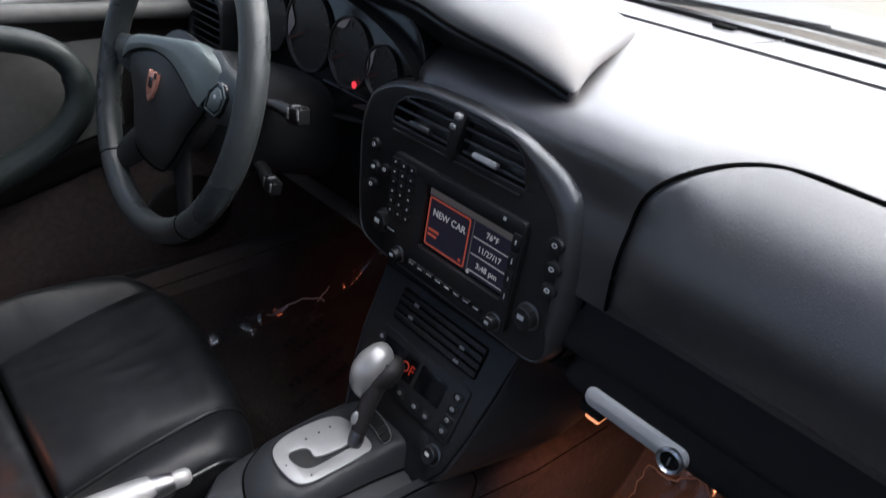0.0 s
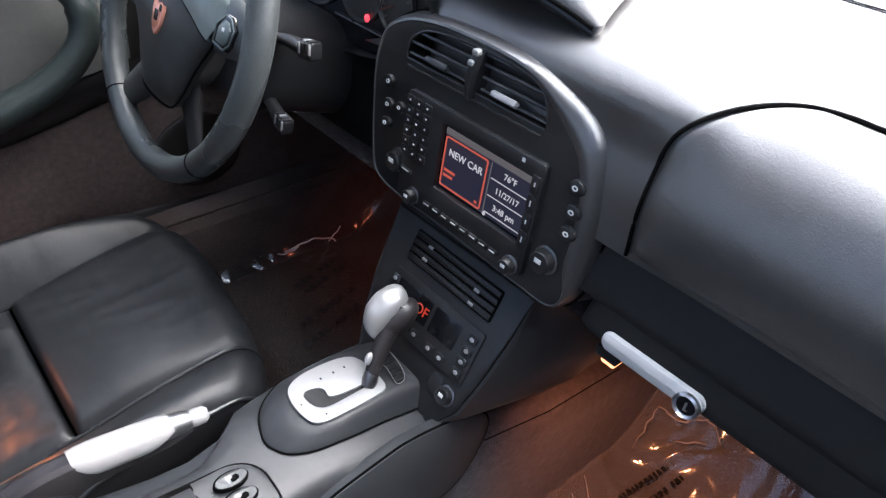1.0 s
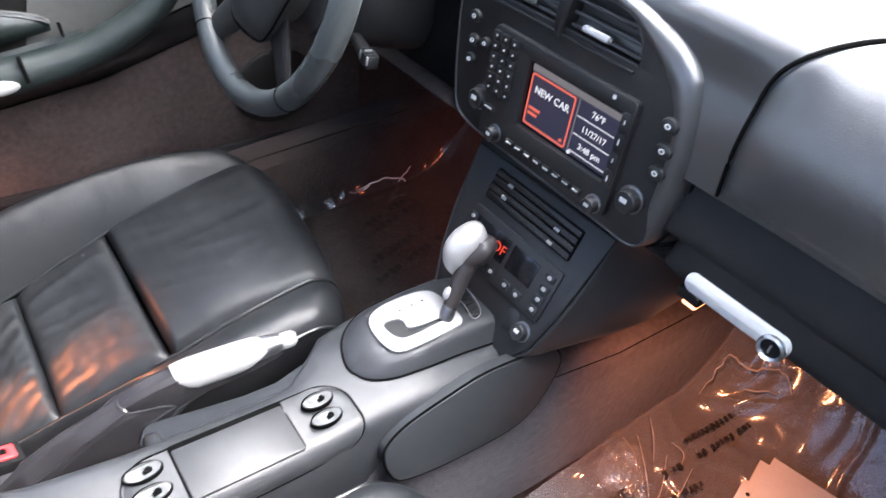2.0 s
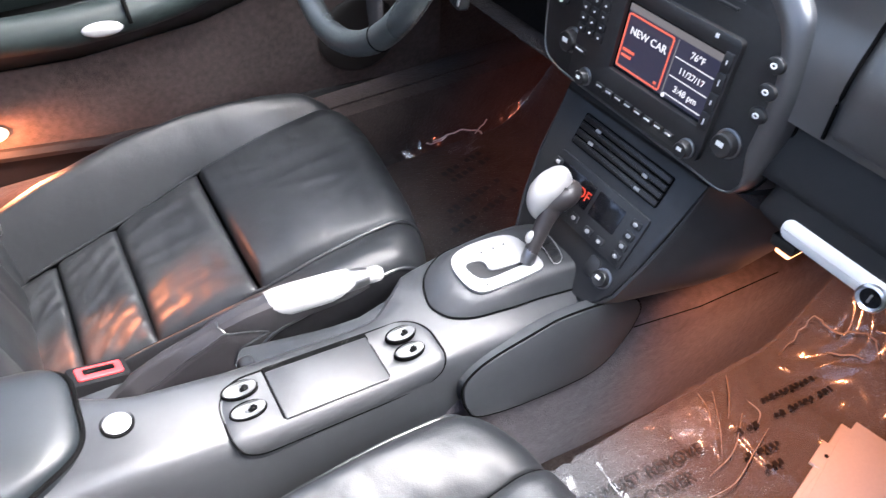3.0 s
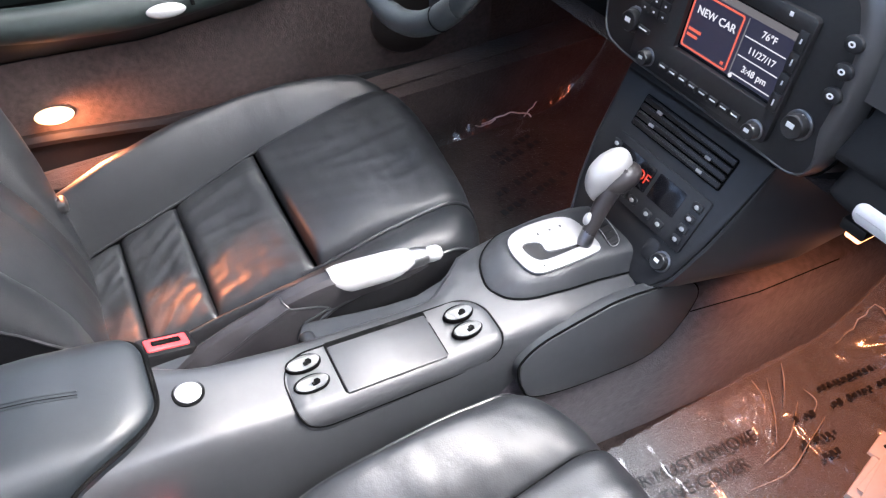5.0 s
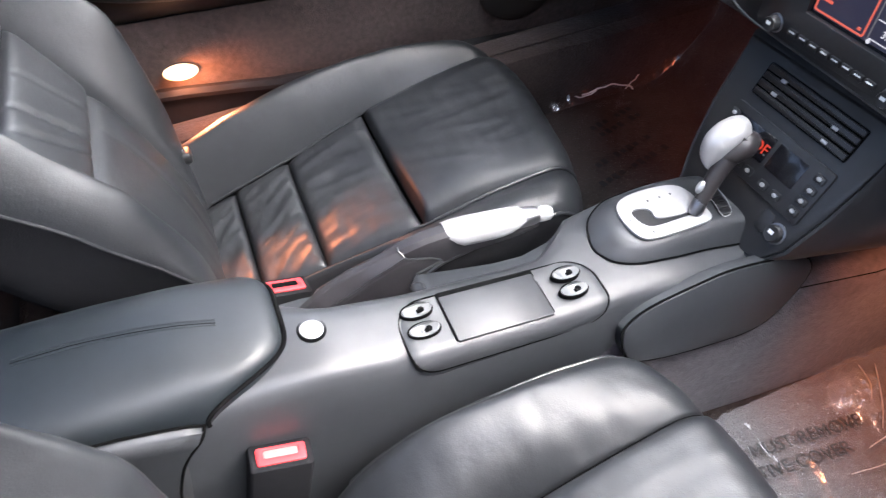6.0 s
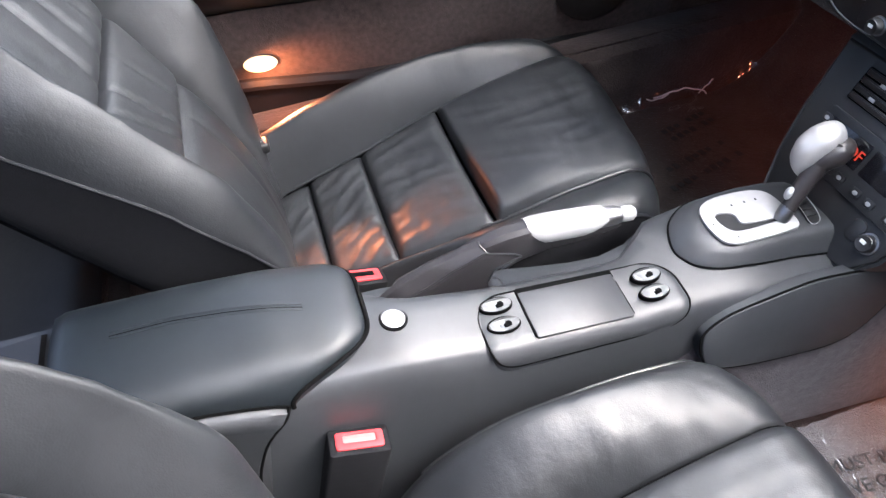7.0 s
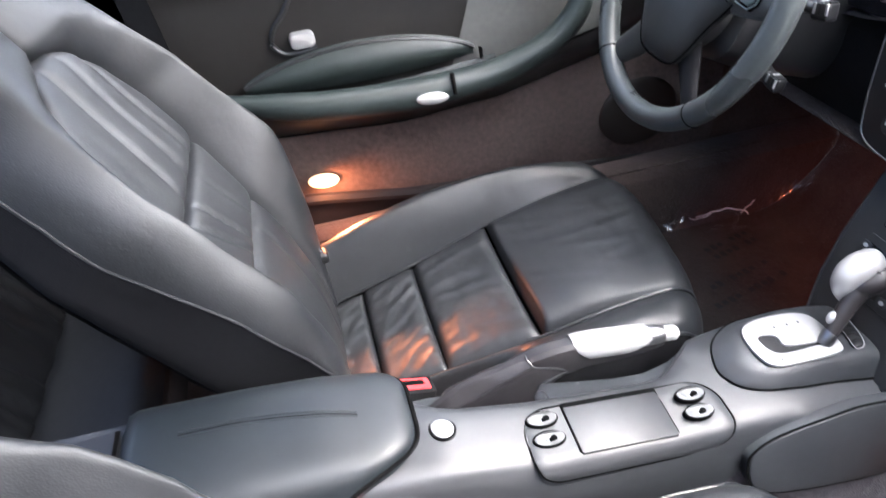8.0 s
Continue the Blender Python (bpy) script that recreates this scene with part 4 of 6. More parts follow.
for sx, sy, sz in ((0.099, -0.0080, 0.2950), (0.098, -0.0310, 0.2910), (-0.087, -0.0050, 0.3206), (-0.087, -0.0300, 0.3168)):
    sw = thing("window_switch", "glossy grey oval rocker switch in the console", "switch", (sx, sy, sz), group="console switches")
    wm = axes((sx, sy, sz + 0.0030), (0, -1, -0.10), (1, 0, -0.165))
    part("surround", slab(wm, outline_oval(0.0206, 0.0392, 32), -0.004, 0.0024, 0.0006, hole=outline_oval(0.0172, 0.0356, 32)), GAP, sw)
    rk = part("rocker", loft([[wm @ Vector((p[0] * f, p[1] * f, z - 0.0052 * (1 - (p[1] * f / 0.0175) ** 2) * (f < 0.95) + 0.0016 * (p[1] * f / 0.0175))) for p in outline_oval(0.0168, 0.0350, 32)] for f, z in ((1, -0.001), (1, 0.0026), (0.94, 0.0044), (0.8, 0.0046), (0.6, 0.0044), (0.4, 0.0042), (0.2, 0.0040), (0.03, 0.0038))]), SWITCH_GREY, sw)
    part("symbol", slab(at(wm, -0.0006, 0.0042, 0.0006), [(0.0036, -0.0034), (0.0030, 0.0042), (-0.0006, 0.0054), (-0.0036, 0.0030), (-0.0030, -0.0010), (-0.0008, -0.0018), (0.0, -0.0042)], -0.001, 0.0010, 0.0002), GAP, rk)

push = thing("console_button", "round satin silver push button in a dark ring", "button", (-0.2, 0, 0.349))
BM_ = axes((-0.2, 0.0, 0.3472), (0, -1, 0), (1, 0, -0.20))
part("ring", lathe(BM_, [(0.0005, -0.004), (0.0156, -0.004), (0.0156, 0.0012), (0.0148, 0.0018), (0.0136, 0.0010), (0.0005, 0.001)], 32), GAP, push)
part("cap", lathe(BM_, [(0.0005, 0.0), (0.0125, 0.0), (0.0125, 0.0020), (0.0116, 0.0028), (0.008, 0.0034), (0.0005, 0.0035)], 32), SILVER_PAINT, push)

# ---- selector ----
gate = thing("selector_gate", "satin silver gear selector gate on a grey plinth", "selector gate", (0.25, 0.01, 0.29))
PLINTH = smooth_path([(0.153, 0.022, 0), (0.158, -0.002, 0), (0.172, -0.016, 0), (0.197, -0.0265, 0), (0.235, -0.0325, 0), (0.283, -0.035, 0), (0.335, -0.040, 0), (0.375, -0.042, 0), (0.395, -0.02, 0), (0.395, 0.04, 0), (0.36, 0.080, 0), (0.28, 0.091, 0), (0.215, 0.086, 0), (0.172, 0.062, 0)], 5, True)


def console_z(x, y):
    sec = console_section(x)
    for a, b in zip(sec[2:], sec[3:]):
        if b.y <= y <= a.y:
            return b.z + (a.z - b.z) * clampf((y - b.y) / max(1e-6, a.y - b.y))
    return min(p.z for p in sec[2:-3]) if y < 0 else sec[2].z


def plinth_ring(f, g, down=0.0):
    """f: size of the ring; g: 0 at the console's skin, 1 at the height of the gate."""
    out = []
    for p in PLINTH:
        x, y = 0.27 + (p.x - 0.27) * f, 0.025 + (p.y - 0.025) * f
        low = max(console_z(p.x, p.y), 0.262) + 0.0022
        top = 0.310 - 0.05 * (x - 0.2)
        out.append(Vector((x, y, low + (top - low) * g - down)))
    return out


part("plinth", loft([plinth_ring(1.0, 0, 0.03), plinth_ring(1.0, 0, 0.001), plinth_ring(0.985, 0.05), plinth_ring(0.93, 0.26), plinth_ring(0.86, 0.55), plinth_ring(0.78, 0.80), plinth_ring(0.70, 0.94), plinth_ring(0.6, 1.0), plinth_ring(0.3, 1.0), plinth_ring(0.02, 1.0)]), SOFT, gate)
part("seam", tube(plinth_ring(1.003, 0, 0.0008), 0.0013, 6, True), GAP, gate)
GM = axes((0.25, 0.022, 0.3085), (0, -1, 0), (1, 0, -0.05))


PL = [(p.x, p.y) for p in smooth_path([(0.033, 0.050, 0), (0.037, 0.030, 0), (0.037, -0.015, 0), (0.034, -0.040, 0), (0.022, -0.051, 0), (-0.008, -0.053, 0), (-0.030, -0.045, 0), (-0.040, -0.024, 0), (-0.041, 0.010, 0), (-0.036, 0.038, 0), (-0.022, 0.051, 0), (0.012, 0.054, 0)], 4, True)]
SLOT = [(p.x, p.y) for p in smooth_path([(-0.012, -0.037, 0), (-0.016, -0.029, 0), (-0.012, -0.015, 0), (-0.004, -0.011, 0), (0.006, -0.012, 0), (0.0105, 0.0, 0), (0.0125, 0.020, 0), (0.0135, 0.040, 0), (0.0195, 0.040, 0), (0.0205, 0.015, 0), (0.0205, -0.020, 0), (0.014, -0.033, 0), (0.0, -0.038, 0)], 3, True)]
gp = part("gate_plate", plate2d(GM, PL, [SLOT], -0.001, 0.0035), SILVER_PAINT, gate, "satin silver gate plate")
part("slot_floor", slab(GM, outline_rect(0.05, 0.09, 0.01, 4, 0.002, 0.0), 0.0, 0.0008, 0), SOFT_DARK, gate)
for b in (-0.006, 0.012, 0.028):
    part("mark", box(at(GM, -0.022, b, 0.0036), 0.0030, 0.0022, 0.0004, 0), INK, gp)
part("mark", box(at(GM, 0.028, -0.030, 0.0036), 0.0026, 0.0018, 0.0004, 0), INK, gp)
part("mark", box(at(GM, 0.000, -0.046, 0.0036), 0.0026, 0.0018, 0.0004, 0), INK, gp)
for k in range(5):
    part("grille_bar", box(at(GM, -0.012 + 0.0105 * k, 0.082 - 0.002 * k, 0.0010), 0.0085, 0.016, 0.0022, 0.0006), SOFT_DARK, gate)
GR = [(-0.020, 0.073), (-0.018, 0.091), (0.012, 0.089), (0.034, 0.080), (0.036, 0.066), (0.010, 0.071)]
part("grille_line", tube([GM @ Vector((p.x, p.y, 0.0020)) for p in smooth_path([(a, b, 0) for a, b in GR], 4, True)], 0.0005, 5, True), SILVER_PAINT, gate, "thin light outline of the grille")

lever = thing("gear_selector", "gear selector lever with satin silver and black grip", "gear selector", (0.288, 0.004, 0.31))
base = Vector((0.287, 0.004, 0.311))
crown = Vector((0.333, 0.029, 0.385))
axis = (crown - base).normalized()
part("collar", tube([base - axis * 0.004, base + axis * 0.004, base + axis * 0.012, base + axis * 0.016], [0.0085, 0.0100, 0.0095, 0.009], 14), GREY_METAL, lever, "silver collar")
sh = smooth_path([base + axis * 0.006, base + axis * 0.028 + Vector((0.001, -0.001, 0)), base + axis * 0.055 + Vector((0.003, -0.003, 0)), base + axis * 0.080 + Vector((0.008, -0.004, 0)), base + axis * 0.094 + Vector((0.014, -0.005, 0))], 4)
part("shaft", tube(sh, [table(k / (len(sh) - 1), [(0, 0.0088), (0.25, 0.0100), (0.5, 0.0112), (0.75, 0.0145), (1, 0.0175)]) for k in range(len(sh))], 16), LEVER_DARK, lever)
part("release_button", dome(axes(base + axis * 0.030 + Vector((-0.0085, 0.001, 0.006)), (0, -1, 0.3), (0.6, 0.2, 0.9)), outline_oval(0.011, 0.017, 16), 0, 0.005, 4), SILVER_PAINT, lever, "silver release button")
# head: an egg lying along the lever's lean, dark below and silver above
head_dir = Vector((0.80, -0.06, 0.42)).normalized()
lift_ = Vector((-0.30, 0.22, 0.85))
head_up = (lift_ - head_dir * head_dir.dot(lift_)).normalized()
head_side = head_dir.cross(head_up)


def egg(c, length, r_up, r_dn, r_side, n=22, m=20, tail=0.25):
    rings = []
    for i in range(m + 1):
        a = math.pi * i / m
        s = -math.cos(a)
        rr = max(0.02, math.sin(a)) * (1 + tail * s)
        ring = []
        for k in range(n):
            b = 2 * math.pi * k / n
            cu, cs = math.cos(b), math.sin(b)
            ring.append(c + head_dir * (s * length) + head_up * (cu * rr * (r_up if cu > 0 else r_dn)) + head_side * (cs * rr * r_side))
        rings.append(ring)
    return loft(rings)


part("grip", egg(crown - head_up * 0.0105 + head_dir * 0.0065 + head_side * 0.0065, 0.0275, 0.0160, 0.0165, 0.0180, tail=0.10), LEVER_DARK, lever, "dark grey grip")
cap_path = smooth_path([crown + head_dir * a + head_up * (b + 0.002) - head_side * 0.004 for a, b in ((0.0315, 0.001), (0.027, 0.002), (0.018, 0.003), (0.004, 0.0035), (-0.009, 0.001), (-0.0195, -0.0065), (-0.0245, -0.017), (-0.0250, -0.028), (-0.0215, -0.039))], 4)
part("cap", tube(cap_path, [table(k / (len(cap_path) - 1), [(0, 0.003), (0.06, 0.0095), (0.125, 0.0140), (0.25, 0.0182), (0.375, 0.0202), (0.5, 0.0192), (0.625, 0.0160), (0.75, 0.0112), (0.875, 0.0066), (1, 0.0012)]) for k in range(len(cap_path))], 22, up=head_side), LEVER_SILVER, lever, "satin silver cap with a tapering tail")

# ---- handbrake ----
brake = thing("handbrake", "handbrake lever with leather boot and satin silver grip", "handbrake", (-0.1, 0.07, 0.31))


def boot_at(u, v):
    """u: along the lever, 0 at the tip; v: round the section from the near lower edge over the top to the far side."""
    end = table(v, [(0, -0.077), (0.10, -0.079), (0.20, -0.070), (0.26, -0.034), (0.34, -0.045), (0.46, -0.077), (0.62, -0.083), (1, -0.080)])
    x = -0.212 + (end + 0.212) * u
    near = table(x, [(-0.212, 0.052), (-0.18, 0.0415), (-0.08, 0.0425), (-0.03, 0.0450)])
    far = table(x, [(-0.212, 0.062), (-0.18, 0.076), (-0.08, 0.0730), (-0.03, 0.070)])
    edge = table(x, [(-0.212, 0.300), (-0.149, 0.327), (-0.121, 0.341), (-0.081, 0.3545), (-0.03, 0.346)])
    ridge = table(x, [(-0.212, 0.308), (-0.18, 0.330), (-0.141, 0.3475), (-0.114, 0.3525), (-0.083, 0.3595), (-0.03, 0.365)])
    pts = [(near, 0.286), (near, 0.312), (near + 0.0003, edge - 0.016), (near + 0.0008, edge - 0.006), (near + 0.0036, edge + 0.001), (0.5 * (near + far) - 0.003, ridge), (0.5 * (near + far) + 0.005, ridge + 0.0005), (far - 0.002, ridge - 0.010), (far, 0.29)]
    k = v * 8
    i = min(int(k), 7)
    a, b = pts[i], pts[i + 1]
    f = k - i
    sag = 0.0012 * noise.noise(Vector((x * 40, v * 5, 3.3)))
    return Vector((x, a[0] + (b[0] - a[0]) * f + sag, a[1] + (b[1] - a[1]) * f + sag))


part("boot", grid(boot_at, 36, 48), BOOT, brake, "black leather boot", angle=55)
part("piping", tube([boot_at(0.30 + 0.70 * k / 24, 0.50 - 0.01) + Vector((0, -0.0006, 0.0004)) for k in range(25)], 0.0013, 6), BOOT, brake)
part("edge_binding", tube([boot_at(1.0, 0.10 + 0.62 * k / 30) + Vector((0.0004, -0.0004, 0.0004)) for k in range(31)], 0.0011, 6), PIPING, brake, "light edge binding of the boot")


def hull_ring(x, top, bottom, w):
    y = 0.0575 - 0.100 * (x + 0.03)
    mid = 0.5 * (top + bottom)
    return [Vector((x, y + a * w, z)) for a, z in ((-0.42, top), (-0.85, top - 0.0035), (-1.0, top - 0.0085), (-1.0, mid - 0.004), (-0.80, bottom + 0.004), (-0.40, bottom), (0.40, bottom), (0.80, bottom + 0.004), (1.0, mid - 0.004), (1.0, top - 0.0085), (0.85, top - 0.0035), (0.42, top))]


part("lever", loft([hull_ring(*r) for r in ((-0.105, 0.346, 0.316, 0.0095), (-0.085, 0.3575, 0.318, 0.0125), (-0.05, 0.3675, 0.320, 0.0140), (-0.026, 0.3700, 0.323, 0.0138), (-0.014, 0.3640, 0.325, 0.0104), (0.03, 0.3620, 0.3275, 0.0104), (0.06, 0.3600, 0.331, 0.0104), (0.075, 0.3580, 0.335, 0.0100), (0.086, 0.3540, 0.341, 0.0080))]), BOOT, brake, "dark plastic lever body", angle=25)


def grip_ring(x, r, low):
    c = Vector((x, 0.0585 - 0.105 * (x + 0.022), 0.3570 - 0.050 * (x + 0.022)))
    out = []
    for rr, turn in ((r, 1), (r - 0.0025, -1)):
        for j in range(15):
            a = radians(low + (180 - 2 * low) * (j if turn > 0 else 14 - j) / 14)
            out.append(c + Vector((0, -rr * math.cos(a), rr * math.sin(a))))
    return out


part("grip", loft([grip_ring(-0.026 + 0.0094 * k, r, low) for k, (r, low) in enumerate(((0.0152, 30), (0.0166, -5), (0.0172, -38), (0.0174, -44), (0.0174, -44), (0.0173, -42), (0.0172, -38), (0.0170, -30), (0.0167, -12), (0.0162, 8), (0.0150, 28)))]), SILVER_PAINT, brake, "satin silver grip sleeve")
nk = [Vector((0.060 + 0.0070 * k, 0.0585 - 0.105 * (0.084 + 0.0075 * k), 0.3570 - 0.050 * (0.084 + 0.0075 * k) + 0.0015)) for k in range(8)]
part("neck", tube(nk[:5], [0.0132, 0.0128, 0.0124, 0.0118, 0.0095], 18), GREY_METAL, brake, "brushed metal neck")
part("release_button", tube([nk[3], nk[4], nk[5], nk[6], nk[6] + Vector((0.004, -0.0004, 0))], [0.0084, 0.0094, 0.0096, 0.0090, 0.0055], 16), SILVER_PAINT, brake, "silver release button")
part("stop", box(axes((-0.066, 0.050, 0.279), (1, 0, 0.1), (0, 1, 0)), 0.020, 0.026, 0.028, 0.008, 3), SOFT, brake)

# ---- armrest ----
arm = thing("armrest", "black leather armrest lid with a lengthwise seam", "armrest", (-0.4, 0.02, 0.33))


def edge_z(x):
    """Height of the lid's lower edge on the passenger's side."""
    return table(x, [(-0.60, 0.388), (-0.45, 0.380), (-0.394, 0.372), (-0.353, 0.360), (-0.316, 0.346), (-0.22, 0.340)])


def arm_at(u, d):
    """u: 0 at the driver's lower edge, over the top, 1 at the passenger's; d: metres behind the front edge."""
    xf = -0.229 - 0.030 * ease(u, 0.40, 0.0) - 0.092 * ease(u, 0.50, 1.0) ** 1.25
    x = max(xf - d, -0.530)
    a = math.pi * u
    c, s = math.cos(a), max(0.0, math.sin(a))
    cy = table(x, [(-0.58, 0.026), (-0.22, 0.018)])
    hw = table(x, [(-0.58, 0.086), (-0.32, 0.083), (-0.22, 0.076)])
    zt = table(x, [(-0.58, 0.418), (-0.40, 0.409), (-0.32, 0.399), (-0.26, 0.384), (-0.22, 0.370)])
    zb = table(x, [(-0.58, 0.336), (-0.30, 0.334), (-0.22, 0.340)]) if u < 0.5 else edge_z(x)
    y = cy + hw * math.copysign(abs(c) ** 0.66, c)
    roll_f = 0.009 * (1 - math.sqrt(max(0.0, 1 - (1 - clampf(d / 0.020)) ** 2)))
    roll_b = 0.020 * (1 - math.sqrt(max(0.0, 1 - (1 - clampf((x + 0.530) / 0.020)) ** 2)))
    return Vector((x, y, zb + (zt - zb) * s ** 0.72 - (roll_f + roll_b) * (0.3 + 0.7 * s)))


def arm_ring(d, drop=0.0, back=0.0):
    return [arm_at(k / 40, d) + Vector((-back, 0, -drop)) for k in range(41)]


lid_steps = [0.0006, 0.002, 0.005, 0.009, 0.014, 0.020] + [0.034 + 0.0135 * k for k in range(21)]
part("lid", loft([arm_ring(0.0, 0.030, 0.004), arm_ring(0.0, 0.002)] + [arm_ring(d) for d in lid_steps], False), LEATHER_SMOOTH, arm, angle=70)
part("gap", tube([arm_at(0.10 + 0.90 * k / 50, 0.0) + Vector((0.0026, 0, -0.005)) for k in range(51)], 0.0026, 6), GAP, arm)


def seam_at(x, dy):
    y = table(x, [(-0.50, 0.030), (-0.416, 0.030), (-0.358, 0.026), (-0.298, 0.018), (-0.25, 0.010)]) + dy
    u = min((0.30 + 0.004 * k for k in range(70)), key=lambda w: abs(arm_at(w, -0.229 - x).y - y))
    return Vector((x, y, arm_at(u, -0.229 - x).z + 0.0002))


for dy in (-0.0035, 0.0035):
    part("seam", tube([seam_at(-0.285 - 0.010 * k, dy) for k in range(19)], 0.0010, 5), LEATHER_SMOOTH, arm)
part("seam", tube([seam_at(-0.285 - 0.010 * k, -0.0010) for k in range(19)], 0.0005, 5), GAP, arm)
bin_ = thing("storage_bin", "grey storage bin below the armrest", "storage bin", (-0.45, 0.02, 0.05))


def bin_front(z):
    return table(z, [(0.06, -0.395), (0.22, -0.385), (0.27, -0.372), (0.31, -0.352), (0.335, -0.330), (0.345, -0.322)])


def bin_ring(x):
    zt = edge_z(x) - 0.003
    fade = ease(x, -0.60, -0.33)
    ring = ((-0.072, 0.06), (-0.0725, zt - 0.085), (-0.0720, zt - 0.050), (-0.0725, zt - 0.024), (-0.0745, zt - 0.012), (-0.0700, zt - 0.003), (-0.058, zt), (0.09, zt), (0.098, zt - 0.02), (0.098, 0.06))
    return [Vector((x + (bin_front(z) - bin_front(0.343)) * fade, y, z)) for y, z in ring]


part("body", loft([bin_ring(x) for x in (-0.70, -0.62, -0.55, -0.50, -0.46, -0.43, -0.40, -0.38, -0.36, -0.345, -0.332, -0.326)]), SOFT, bin_, angle=50)
part("gap", tube(smooth_path([Vector((bin_front(z) + 0.001, -0.0715 + 0.006 * ease(z, 0.33, 0.35), z)) for z in (0.349, 0.335, 0.31, 0.28, 0.24, 0.18, 0.10)], 6), 0.0018, 6), GAP, bin_)
part("gap", tube([arm_at(1.0, 0.012 * k) + Vector((0, -0.0004, -0.001)) for k in range(24)], 0.0018, 6), GAP, bin_)
part("rear_trim", loft([[Vector((x, y + 0.02, z)) for y, z in ((-0.075, 0.06), (-0.073, zt - 0.02), (-0.055, zt), (0.055, zt), (0.073, zt - 0.02), (0.075, 0.06))] for x, zt in ((-0.540, 0.392), (-0.626, 0.388))]), SOFT_DARK, bin_)

part("rear_step", loft([[Vector((x, y + 0.02, z)) for y, z in ((-0.075, 0.06), (-0.073, zt - 0.02), (-0.055, zt), (0.055, zt), (0.073, zt - 0.02), (0.075, 0.06))] for x, zt in ((-0.632, 0.378), (-0.78, 0.36), (-1.0, 0.34))]), SOFT_DARK, bin_)

